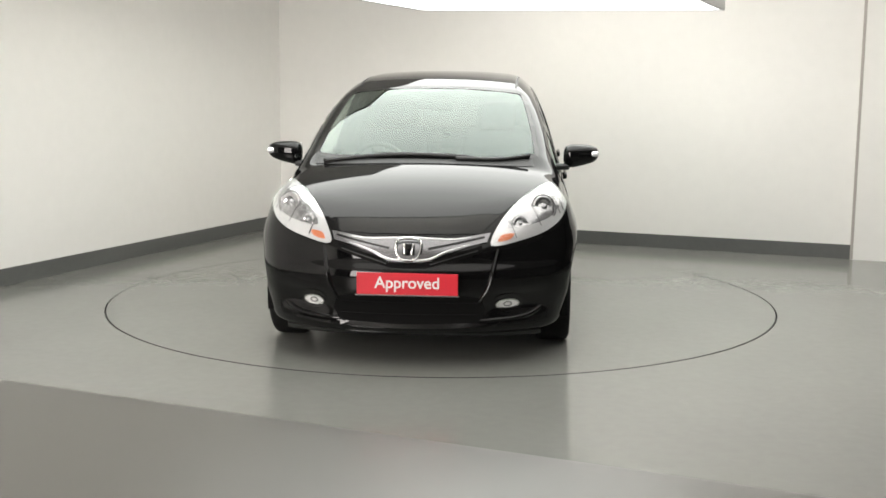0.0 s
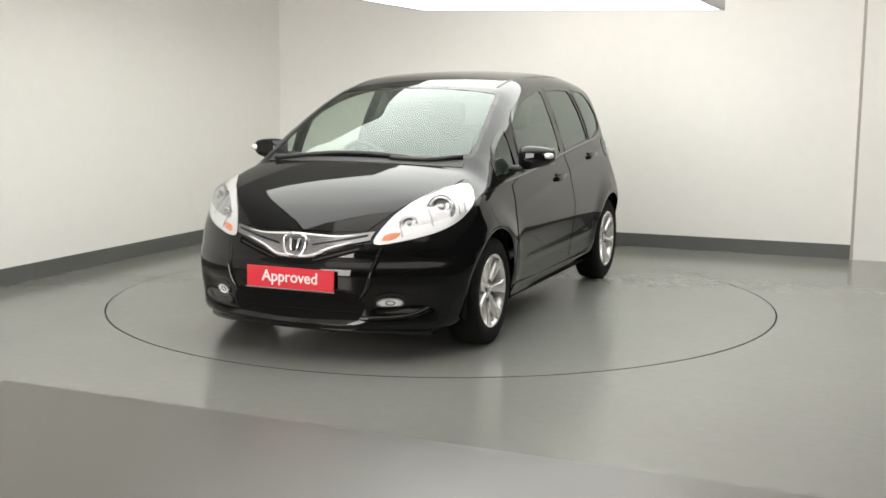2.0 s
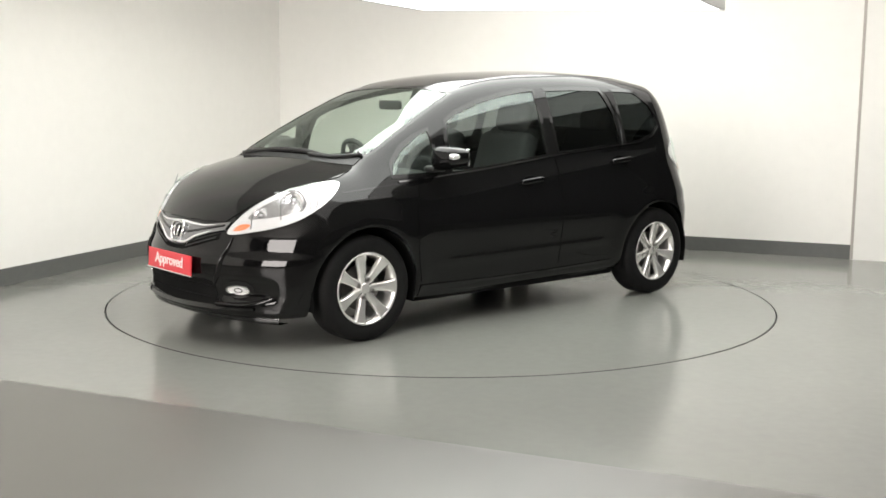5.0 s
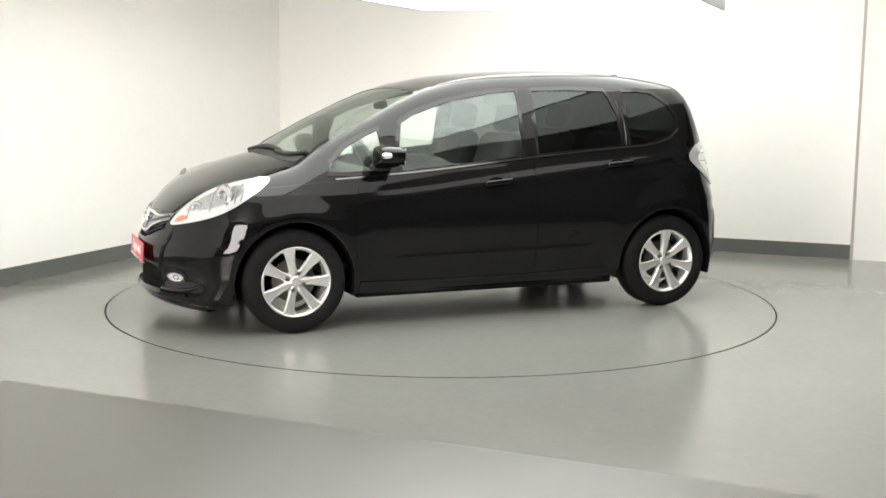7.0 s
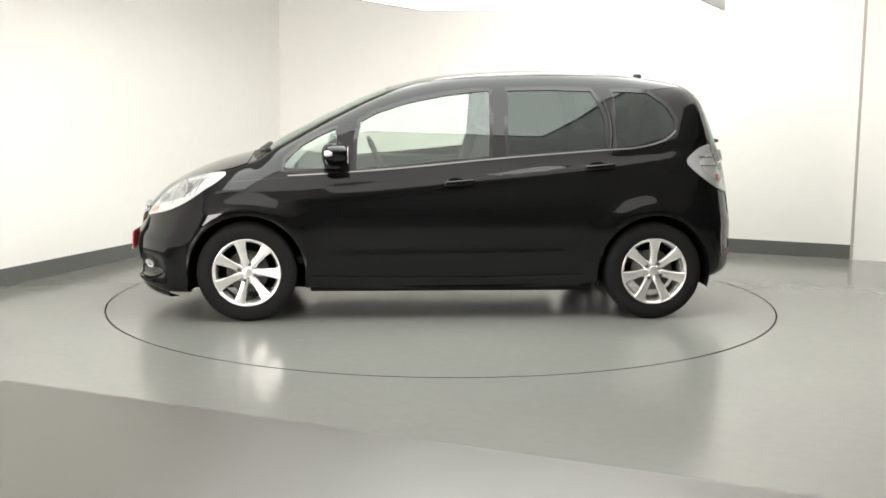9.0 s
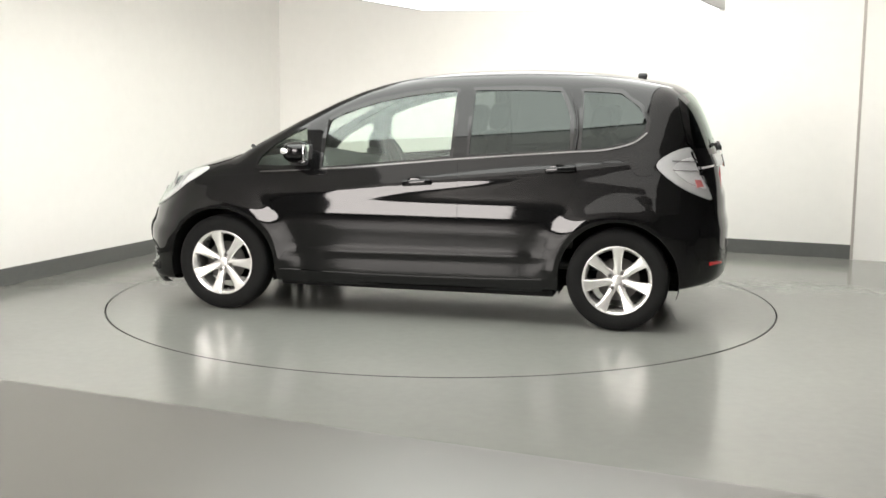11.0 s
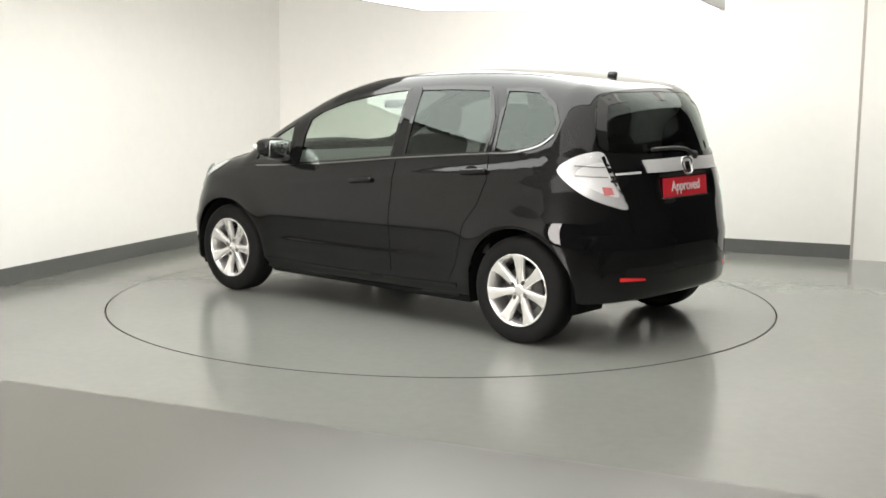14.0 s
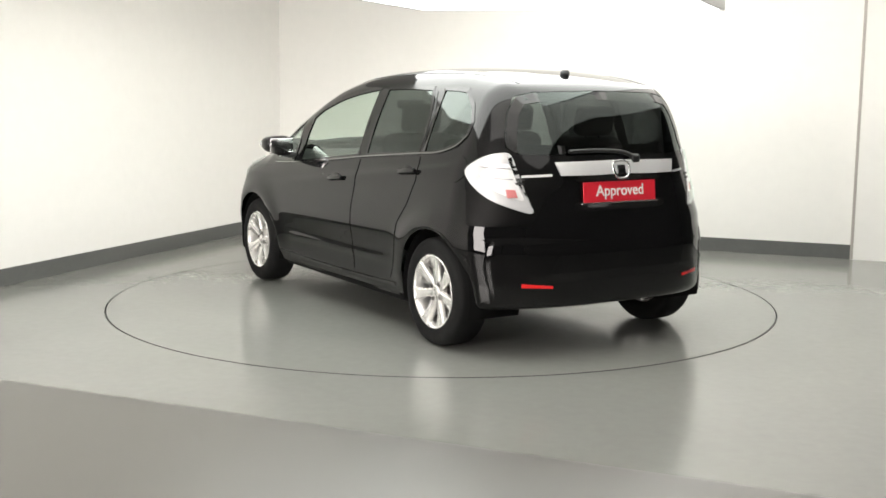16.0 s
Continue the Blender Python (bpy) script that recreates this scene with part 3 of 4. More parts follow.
def wheel_mesh_parts():
    """Meshes of one wheel, its outer face towards +y, the hub at the origin."""
    out = {}
    t = []
    for r, y in ((0.196, -0.075), (0.205, -0.090), (0.235, -0.096), (0.270, -0.096), (0.292, -0.088), (0.301, -0.070), (0.302, -0.02), (0.302, 0.03),
                 (0.300, 0.062), (0.292, 0.080), (0.270, 0.091), (0.240, 0.092), (0.212, 0.086), (0.200, 0.078), (0.196, 0.070)):
        t.append((r, y))
    bm = lathe_bm(t, 72)
    out["tyre"] = bm
    rim = lathe_bm([(0.190, -0.07), (0.186, 0.0), (0.186, 0.055), (0.196, 0.070), (0.204, 0.084), (0.207, 0.087), (0.203, 0.091), (0.196, 0.088), (0.188, 0.074), (0.180, 0.055), (0.178, 0.0), (0.180, -0.07)], 72)
    out["rim"] = rim
    out["brake_disc"] = lathe_bm([(0.0, 0.0), (0.125, 0.0), (0.128, 0.004), (0.128, 0.018), (0.0, 0.02)], 40)
    sp = bmesh.new()
    rows = []
    for r, w, y in ((0.020, 0.016, 0.062), (0.055, 0.026, 0.066), (0.09, 0.023, 0.070), (0.14, 0.028, 0.078), (0.172, 0.033, 0.085), (0.186, 0.038, 0.087), (0.196, 0.046, 0.088)):
        e = 0.006
        rows.append([(r, -w, y - 0.03), (r, -w, y - e), (r, -w + e, y), (r, -w * 0.72, y + 0.001), (r, 0, y - 0.003), (r, w * 0.72, y + 0.001), (r, w - e, y), (r, w, y - e), (r, w, y - 0.03)])
    vs = [[sp.verts.new((a, b, -w)) for a, w, b in row] for row in rows]
    for a, b in zip(vs, vs[1:]):
        for k in range(8):
            sp.faces.new((a[k], a[k + 1], b[k + 1], b[k]))
    bmesh.ops.recalc_face_normals(sp, faces=sp.faces)
    out["spoke"] = smooth_bm(sp)
    out["hub"] = lathe_bm([(0.0, 0.068), (0.024, 0.068), (0.029, 0.066), (0.031, 0.060), (0.055, 0.060), (0.064, 0.055), (0.066, 0.03)], 36)
    out["wheel_nut"] = lathe_bm([(0.0, 0.072), (0.007, 0.072), (0.012, 0.070), (0.013, 0.05)], 8)
    return out


def build_car():
    car = new("hatchback_car")
    tagged(car, "glossy black five-door hatchback car with silver alloy wheels", "car")
    body = part("body", body_mesh(), M_PAINT, car)
    at = np.array([w.co for w in body.data.vertices])
    body.data.normals_split_custom_set_from_vertices([tuple(n) for n in normals(at)])
    # glass
    part("windscreen", patch([(x, y, 1.2) for x, y in SCREEN], (0, 0, 1), -0.002, 0.006, 0.05), M_GLASS, car, "clear sloping windscreen")
    part("rear_window", patch([(-1.7, y, z) for y, z in BACKLIGHT], (-1, 0, 0), -0.002, 0.006, 0.05), M_TINT, car, "dark tinted rear window")
    for name, poly, mat, label in (("front_side_window", FRONT_WIN, M_GLASS, "clear door window"), ("corner_window", TRI_WIN, M_GLASS, ""),
                                   ("rear_side_window", REAR_WIN, M_TINT, "dark tinted door window"), ("quarter_window", QUARTER_WIN, M_TINT, "dark tinted fixed window")):
        for s in (1, -1):
            part(name, patch(side_loop(poly, s), (0, s, 0), -0.003, 0.007, 0.05), mat, car, label)
            g = grown(poly, 0.012)
            g = [np.array((x, 0.75 * s, z)) for x, z in g]
            part("window_seal", ribbon(g, (0, s, 0), 0.026, 0.003, 0.010, True), M_GLOSS, car)
    g = [np.array((x, y, 1.2)) for x, y in grown(SCREEN, -0.012)]
    part("screen_border", ribbon(g, (0, 0, 1), 0.030, 0.001, 0.008, True), M_GLOSS, car)
    g = [np.array((-1.7, y, z)) for y, z in grown(BACKLIGHT, -0.030)]
    part("rear_window_border", ribbon(g, (-1, 0, 0), 0.045, 0.001, 0.008, True), M_GLOSS, car)
    # doors
    fd = [(0.86, 0.30), (0.90, 0.50), (0.90, 0.70), (0.86, 0.86), (0.70, 0.905), (0.33, 0.918), (-0.02, 0.952), (-0.27, 0.975), (-0.285, 0.75), (-0.285, 0.50), (-0.275, 0.30), (0.30, 0.295)]
    rd = [(-0.293, 0.30), (-0.297, 0.75), (-0.290, 0.978), (-0.64, 1.008), (-0.975, 1.03), (-0.995, 0.90), (-0.955, 0.76), (-0.87, 0.64), (-0.84, 0.52), (-0.80, 0.40), (-0.74, 0.305), (-0.5, 0.298)]
    for s in (1, -1):
        d1 = part("front_door", patch(side_loop(fd, s), (0, s, 0), 0.0035, 0.004, 0.016), M_PAINT, car)
        d2 = part("rear_door", patch(side_loop(rd, s), (0, s, 0), 0.0035, 0.004, 0.016), M_PAINT, car)
        for door, hx, hz in ((d1, -0.03, 0.848), (d2, -0.90, 0.945)):
            base = drop_on(np.array([(hx, s * 0.8, hz)]), np.array((0, s, 0.0)))[0]
            bm = smooth_bm(box_bm(base[0], base[1] + s * 0.017, base[2], 0.185, 0.022, 0.034, 0.010, Matrix.Rotation(radians(5), 4, "Y"), 3))
            part("door_handle", bm, M_PAINT, door)
            bm = lathe_bm([(0.0, 0.0025), (0.036, 0.0025), (0.046, 0.0)], 24)
            bmesh.ops.scale(bm, vec=(1.25, 1, 0.8), verts=bm.verts)
            if s < 0:
                bmesh.ops.scale(bm, vec=(1, -1, 1), verts=bm.verts)
            bmesh.ops.translate(bm, vec=(base[0] + 0.015, base[1] + s * 0.004, base[2] - 0.004), verts=bm.verts)
            part("handle_recess", bm, M_PAINT, door)
    flap = [(-1.38 + 0.078 * math.cos(a), 0.75, 0.985 + 0.070 * math.sin(a)) for a in np.linspace(0, 2 * math.pi, 28, endpoint=False)]
    part("fuel_flap", patch(flap, (0, 1, 0), 0.003, 0.003, 0.03), M_PAINT, car)
    # belt strip, sills and roof joints
    belt = smooth_loop([(1.00, 0.8, 0.884), (0.80, 0.8, 0.896), (0.62, 0.8, 0.909), (0.33, 0.8, 0.932), (-0.02, 0.8, 0.966), (-0.25, 0.8, 0.989), (-0.64, 0.8, 1.022), (-0.95, 0.8, 1.046), (-1.15, 0.8, 1.062), (-1.31, 0.8, 1.104), (-1.39, 0.8, 1.165)], 4, False)
    for s in (1, -1):
        part("belt_strip", ribbon([p * (1, s, 1) for p in belt], (0, s, 0), 0.009, 0.007, 0.004), M_BELT, car, "thin chrome window strip")
        part("door_frame_edge", ridge(smooth_loop([(-0.975, 0.75 * s, 1.05), (-0.985, 0.72 * s, 1.15), (-0.975, 0.69 * s, 1.26), (-0.93, 0.64 * s, 1.395)], 6, False), (0, s, 0), 0.020, 0.007), M_PAINT, car)
        part("crease_strip", ribbon(smooth_loop([(1.39, 0.8 * s, 0.842), (1.08, 0.8 * s, 0.868), (0.80, 0.8 * s, 0.888)], 6, False), (0, s, 0), 0.006, 0.001, 0.004), M_GLOSS, car)
        part("sill", ribbon(smooth_loop([(0.86, 0.8 * s, 0.245), (0.3, 0.8 * s, 0.235), (-0.3, 0.8 * s, 0.238), (-0.80, 0.8 * s, 0.25)], 6, False), (0, s, 0), 0.07, 0.008, 0.01), M_PAINT, car)
        part("roof_joint", ribbon(smooth_loop([(0.30, 0.50 * s, 1.4), (-0.1, 0.505 * s, 1.4), (-0.6, 0.50 * s, 1.4), (-1.1, 0.475 * s, 1.4), (-1.48, 0.44 * s, 1.4)], 6, False), (0, 0, 1), 0.014, 0.0015, 0.006), M_PLASTIC, car)
    hood = [(1.915, 0.0), (1.905, 0.20), (1.875, 0.36), (1.80, 0.435), (1.70, 0.52), (1.58, 0.61), (1.46, 0.67), (1.34, 0.69), (1.25, 0.66), (1.245, 0.40), (1.265, 0.0)]
    hood = hood + [(x, -y) for x, y in hood[-2:0:-1]]
    part("bonnet", patch([(x, y, 0.9) for x, y in hood], (0, 0, 1), 0.004, 0.006, 0.04), M_PAINT, car)
    part("scuttle", ribbon(smooth_loop([(1.165, -0.62, 1), (1.21, -0.35, 1), (1.222, 0, 1), (1.21, 0.35, 1), (1.165, 0.62, 1)], 6, False), (0, 0, 1), 0.06, 0.003, 0.004), M_PLASTIC, car, "matt black scuttle panel")
    gate = [(0.0, 1.03), (0.45, 1.035), (0.615, 1.06), (0.60, 0.95), (0.535, 0.78), (0.525, 0.66), (0.50, 0.63), (0.0, 0.615)]
    gate = gate + [(-y, z) for y, z in gate[-2:0:-1]]
    part("tailgate", patch([(-1.85, y, z) for y, z in gate], (-1, 0, 0), 0.004, 0.006, 0.018), M_PAINT, car)
    # lamps
    hl = [(1.868, 0.400, 0.606), (1.79, 0.56, 0.630), (1.67, 0.685, 0.668), (1.56, 0.755, 0.722), (1.46, 0.785, 0.80), (1.40, 0.765, 0.875), (1.39, 0.730, 0.905), (1.46, 0.69, 0.900), (1.58, 0.615, 0.868), (1.70, 0.525, 0.805), (1.80, 0.445, 0.715)]
    lamp = patch(smooth_loop(hl, 4), (0.75, 0.55, 0.35), 0.003, 0.003, 0.03)
    for ob in pair("headlamp", lamp, M_REFLECT, car, "large clear swept-back headlamp"):
        s = 1 if ob.name == "headlamp" else -1
        part("headlamp_lens", patch([p * (1, s, 1) for p in smooth_loop(hl, 4)], (0.75, 0.55 * s, 0.35), 0.010, 0.0, 0.03), M_LENS, ob)
        mid = np.mean(hl, 0)
        tray = [(mid + (np.array(p) - mid) * (0.66, 0.66, 0.52)) * (1, s, 1) for p in hl]
        part("lamp_tray", patch(smooth_loop(tray, 4), (0.75, 0.55 * s, 0.35), 0.0045, 0.0, 0.03), M_TRAY, ob)
        for c, r in (((1.60, 0.655, 0.775), 0.062), ((1.735, 0.535, 0.700), 0.040)):
            c = drop_on(np.array([(c[0], c[1] * s, c[2])]), np.array((0.75, 0.55 * s, 0.35)) / np.linalg.norm((0.75, 0.55, 0.35)))[0]
            ring = lathe_bm([(r * 1.0, 0.001), (r * 1.06, 0.0045), (r * 1.16, 0.0045), (r * 1.22, 0.001)], 28, "z")
            bmesh.ops.transform(ring, matrix=Matrix.Translation(c) @ Vector((0.8, 0.45 * s, 0.3)).to_track_quat("Z", "Y").to_matrix().to_4x4(), verts=ring.verts)
            part("lamp_bezel", ring, M_RIB, ob)
            bm = lathe_bm([(0.0, -0.004), (r * 0.5, -0.002), (r * 0.55, 0.004), (r * 0.85, 0.004), (r, 0.006), (r * 1.05, 0.0)], 28, "z")
            bmesh.ops.transform(bm, matrix=Matrix.Translation(c) @ Vector((0.8, 0.45 * s, 0.3)).to_track_quat("Z", "Y").to_matrix().to_4x4(), verts=bm.verts)
            part("lamp_bowl", bm, M_TRAY, ob)
            bulb = lathe_bm([(0.0, 0.010), (r * 0.22, 0.008), (r * 0.34, 0.003), (r * 0.42, -0.001)], 20, "z")
            bmesh.ops.transform(bulb, matrix=Matrix.Translation(c) @ Vector((0.8, 0.45 * s, 0.3)).to_track_quat("Z", "Y").to_matrix().to_4x4(), verts=bulb.verts)
            part("bulb_cap", bulb, M_RIB, ob)
        for a0, a1 in (((1.50, 0.745, 0.745), (1.46, 0.705, 0.865)), ((1.54, 0.735, 0.735), (1.50, 0.68, 0.875)), ((1.68, 0.65, 0.690), (1.65, 0.59, 0.81)), ((1.80, 0.53, 0.640), (1.765, 0.49, 0.725))):
            mid = tuple((p + q) / 2 + 0.012 for p, q in zip(a0, a1))
            part("lamp_rib", ribbon(smooth_loop([(a0[0], a0[1] * s, a0[2]), (mid[0], mid[1] * s, mid[2]), (a1[0], a1[1] * s, a1[2])], 5, False), (0.75, 0.55 * s, 0.35), 0.006, 0.005, 0.0), M_RIB, ob)
        am = [(1.848, 0.435 * s, 0.624), (1.815, 0.495 * s, 0.634), (1.788, 0.51 * s, 0.660), (1.825, 0.455 * s, 0.656)]
        part("indicator", patch(smooth_loop(am, 4), (0.75, 0.55 * s, 0.35), 0.006, 0.0, 0.03), M_AMBER, ob, "orange indicator lens")
    tl = [(-1.455, 0.760, 0.985), (-1.55, 0.735, 1.052), (-1.64, 0.69, 1.082), (-1.695, 0.655, 1.078), (-1.72, 0.62, 0.99), (-1.735, 0.57, 0.88), (-1.755, 0.525, 0.772), (-1.71, 0.62, 0.79), (-1.62, 0.72, 0.84), (-1.52, 0.76, 0.91)]
    lamp = patch(smooth_loop(tl, 4), (-0.7, 0.7, 0.1), 0.004, 0.003, 0.03)
    for ob in pair("tail_lamp", lamp, M_REFLECT, car, "clear white tail lamp"):
        s = 1 if ob.name == "tail_lamp" else -1
        part("tail_lens", patch([p * (1, s, 1) for p in smooth_loop(tl, 4)], (-0.7, 0.7 * s, 0.1), 0.014, 0.0, 0.03), M_LENS, ob)
        rd2 = [(-1.675, 0.652 * s, 0.892), (-1.705, 0.612 * s, 0.888), (-1.715, 0.600 * s, 0.850), (-1.685, 0.645 * s, 0.846)]
        part("brake_lens", patch(rd2, (-0.7, 0.7 * s, 0.1), 0.012, 0.0, 0.03), M_BRAKE, ob, "small red lens")
        mid = np.mean(tl, 0)
        tray = [(mid + (np.array(p) - mid) * (0.62, 0.62, 0.60) + np.array((-0.012, -0.012, 0.0))) * (1, s, 1) for p in tl]
        part("lamp_tray", patch(smooth_loop(tray, 4), (-0.7, 0.7 * s, 0.1), 0.006, 0.0, 0.03), M_BRIGHT, ob)
        for z in (0.945, 0.922):
            cell = [(-1.715, 0.628 * s, z + 0.008), (-1.735, 0.585 * s, z + 0.006), (-1.738, 0.580 * s, z - 0.006), (-1.718, 0.622 * s, z - 0.004)]
            part("lamp_cell", patch(cell, (-0.7, 0.7 * s, 0.1), 0.010, 0.0, 0.03), M_DARKCHROME, ob)
        for z in (1.0, 0.945):
            part("lamp_rib", ribbon([(-1.55, 0.73 * s, z + 0.006), (-1.63, 0.69 * s, z + 0.002), (-1.70, 0.63 * s, z)], (-0.7, 0.7 * s, 0.1), 0.004, 0.011, 0.0), M_RIB, ob)
    for s in (1, -1):
        holder = patch([(1.9, s * (0.505 + 0.078 * math.cos(a)), 0.320 + 0.050 * math.sin(a)) for a in np.linspace(0, 2 * math.pi, 20, endpoint=False)], (1, 0, 0), 0.003, 0.004, 0.03)
        fog = part("fog_lamp", holder, M_GLOSS, car, "small oval fog lamp in a black surround")
        lens = [(1.9, s * (0.500 + 0.054 * math.cos(a)), 0.316 + 0.021 * math.sin(a)) for a in np.linspace(0, 2 * math.pi, 24, endpoint=False)]
        part("fog_reflector", patch(lens, (1, 0, 0), 0.008, 0.0, 0.02), M_REFLECT, fog)
        ring = [(1.9, s * (0.500 + 0.020 * math.cos(a)), 0.316 + 0.012 * math.sin(a)) for a in np.linspace(0, 2 * math.pi, 20, endpoint=False)]
        part("fog_bulb", ribbon(ring, (1, 0, 0), 0.006, 0.011, 0.0, True), M_RIB, fog)
        ring = [(1.9, s * (0.500 + 0.057 * math.cos(a)), 0.316 + 0.024 * math.sin(a)) for a in np.linspace(0, 2 * math.pi, 24, endpoint=False)]
        part("fog_bezel", ribbon(ring, (1, 0, 0), 0.008, 0.010, 0.0, True), M_CHROME, fog)
        rf = [(-1.9, s * 0.61, 0.406), (-1.9, s * 0.56, 0.402), (-1.9, s * 0.455, 0.394), (-1.9, s * 0.455, 0.380), (-1.9, s * 0.56, 0.384), (-1.9, s * 0.61, 0.384)]
        part("rear_reflector", patch(rf, (-1, 0, 0), 0.005, 0.004, 0.03), M_RED, car, "slim red bumper reflector")
    # front grille and intake
    up = [(0.0, 0.657), (0.12, 0.652), (0.24, 0.650), (0.41, 0.675), (0.392, 0.632), (0.30, 0.612), (0.19, 0.578), (0.13, 0.550), (0.085, 0.535), (0.0, 0.531)]
    up = up + [(-y, z) for y, z in up[-2:0:-1]]
    grille = part("grille_bar", patch([(1.95, y, z) for y, z in up], (1, 0, 0), 0.010, 0.004, 0.03), M_SATIN, car, "chrome chevron grille bar")
    for line, wide in (([(0.405, 0.668), (0.24, 0.646), (0.12, 0.646), (0.0, 0.650), (-0.12, 0.646), (-0.24, 0.646), (-0.405, 0.668)], 0.017),
                       ([(0.395, 0.640), (0.30, 0.620), (0.19, 0.588), (0.13, 0.560), (0.085, 0.546), (0.0, 0.542), (-0.085, 0.546), (-0.13, 0.560), (-0.19, 0.588), (-0.30, 0.620), (-0.395, 0.640)], 0.020)):
        part("chrome_line", ridge(smooth_loop([(1.95, y, z) for y, z in line], 4, False), (1, 0, 0), wide, 0.018), M_BRIGHT, grille)
    for s in (1, -1):
        part("grille_slot", ribbon(smooth_loop([(1.95, s * 0.10, 0.600), (1.95, s * 0.22, 0.622), (1.95, s * 0.38, 0.655)], 5, False), (1, 0, 0), 0.008, 0.014, 0.0), M_GLOSS, grille)
    low = [(0.0, 0.526), (0.09, 0.530), (0.20, 0.568), (0.37, 0.618), (0.372, 0.585), (0.20, 0.535), (0.09, 0.508), (0.0, 0.506)]
    low = low + [(-y, z) for y, z in low[-2:0:-1]]
    mesh = part("grille_mesh", patch([(1.95, y, z) for y, z in low], (1, 0, 0), 0.002, 0.004, 0.03), M_WELL, car)
    for q in (-1, 1):
        part("grille_slat", ribbon(smooth_loop([(1.95, q * 0.11, 0.526), (1.95, q * 0.20, 0.552), (1.95, q * 0.35, 0.594)], 4, False), (1, 0, 0), 0.006, 0.006, 0.0), M_PLASTIC, mesh)
    lip = [(0.0, 0.365), (0.30, 0.365), (0.375, 0.35), (0.39, 0.29), (0.36, 0.225), (0.0, 0.215)]
    lip = lip + [(-y, z) for y, z in lip[-2:0:-1]]
    intake = part("air_intake", patch([(1.98, y, z) for y, z in lip], (1, 0, 0), 0.002, 0.004, 0.04), M_WELL, car, "wide black lower air intake")
    for z in (0.325, 0.262):
        part("intake_slat", ribbon([(1.98, y, z) for y in np.linspace(-0.35, 0.35, 13)], (1, 0, 0), 0.010, 0.012, 0.0), M_WELL, intake)
    part("front_lip", ribbon([(1.98, y, 0.205 + 0.01 * (abs(y) / 0.5) ** 2) for y in np.linspace(-0.60, 0.60, 25)], (1, 0, 0), 0.014, 0.014, 0.0), M_GLOSS, car)
    bm = bmesh.new()
    rings = []
    for y in np.linspace(-0.68, 0.68, 37):
        x = 1.975 - 0.56 * abs(y) ** 2.4 - 0.06 * (abs(y) / 0.76) ** 6
        zb = 0.160 - 0.035 * (abs(y) / 0.76) ** 2
        rings.append([bm.verts.new(q) for q in ((x - 0.06, y, 0.21), (x + 0.004, y, 0.205), (x + 0.014, y, zb + 0.012), (x + 0.008, y, zb), (x - 0.05, y, zb + 0.004))])
    for a, b in zip(rings, rings[1:]):
        for k in range(4):
            bm.faces.new((a[k], a[k + 1], b[k + 1], b[k]))
    bmesh.ops.recalc_face_normals(bm, faces=bm.faces)
    part("chin_spoiler", smooth_bm(bm), M_GLOSS, car)
    for s in (1, -1):
        part("bumper_fin", ridge(smooth_loop([(1.95, s * 0.455, 0.60), (1.95, s * 0.43, 0.50), (1.95, s * 0.405, 0.40), (1.95, s * 0.36, 0.33)], 5, False), (1, 0, 0), 0.030, 0.016), M_PAINT, car)
    for s in (1, -1):
        part("bumper_crease", ridge(smooth_loop([(1.95, s * 0.36, 0.232), (1.9, s * 0.52, 0.236), (1.85, s * 0.62, 0.250), (1.79, s * 0.69, 0.285)], 6, False), (0.8, 0.5 * s, 0), 0.034, 0.010), M_PAINT, car)
        part("bumper_vane", ridge(smooth_loop([(-1.70, s * 0.715, 0.620), (-1.70, s * 0.750, 0.52), (-1.70, s * 0.735, 0.43), (-1.70, s * 0.700, 0.335)], 8, False), (-0.7, 0.7 * s, 0), 0.11, 0.007), M_PAINT, car)
    # badges and plates
    for x, z, sx, k in ((1.95, 0.600, 1, 1.0), (-1.87, 0.990, -1, 0.85)):
        c = drop_on(np.array([(x, 0.0, z)]), np.array((float(sx), 0, 0)))[0]
        lean = -14 if sx > 0 else 16
        top = Matrix.Translation((c[0] + sx * 0.016, 0, z)) @ Matrix.Rotation(radians(lean), 4, "Y")
        ring = [(0.058 * k, 0.046 * k), (0.044 * k, -0.046 * k), (-0.044 * k, -0.046 * k), (-0.058 * k, 0.046 * k)]
        bm = tube_bm([(0, a, b) for a, b in [p for p in smooth_loop([(q[0], q[1]) for q in ring], 5)] + [smooth_loop(ring, 5)[0]]], 0.008 * k, 8)
        bmesh.ops.transform(bm, matrix=top, verts=bm.verts)
        badge = part("badge", bm, M_CHROME, car, "plain chrome badge frame")
        bm = smooth_bm(box_bm(0, 0, 0, 0.012, 0.062 * k, 0.060 * k, 0.005))
        bmesh.ops.transform(bm, matrix=top, verts=bm.verts)
        part("badge_field", bm, M_GLOSS, badge)
        for q in (-1, 1):
            bm = smooth_bm(box_bm(0.004, q * 0.021 * k, 0, 0.012, 0.013 * k, 0.062 * k, 0.004, Matrix.Rotation(radians(-8 * q), 4, "X")))
            bmesh.ops.transform(bm, matrix=top, verts=bm.verts)
            part("badge_bar", bm, M_CHROME, badge)
    for x, z, sx, lean in ((1.98, 0.431, 1, -3), (-1.80, 0.872, -1, 6)):
        c = drop_on(np.array([(x, 0.0, z)]), np.array((float(sx), 0, 0)))[0]
        top = Matrix.Translation((c[0] + (0.014 if sx > 0 else -0.010), 0, z)) @ Matrix.Rotation(radians(lean), 4, "Y")
        bm = box_bm(0, 0, 0, 0.008, 0.515 if sx > 0 else 0.50, 0.110, 0.003)
        bmesh.ops.transform(bm, matrix=top, verts=bm.verts)
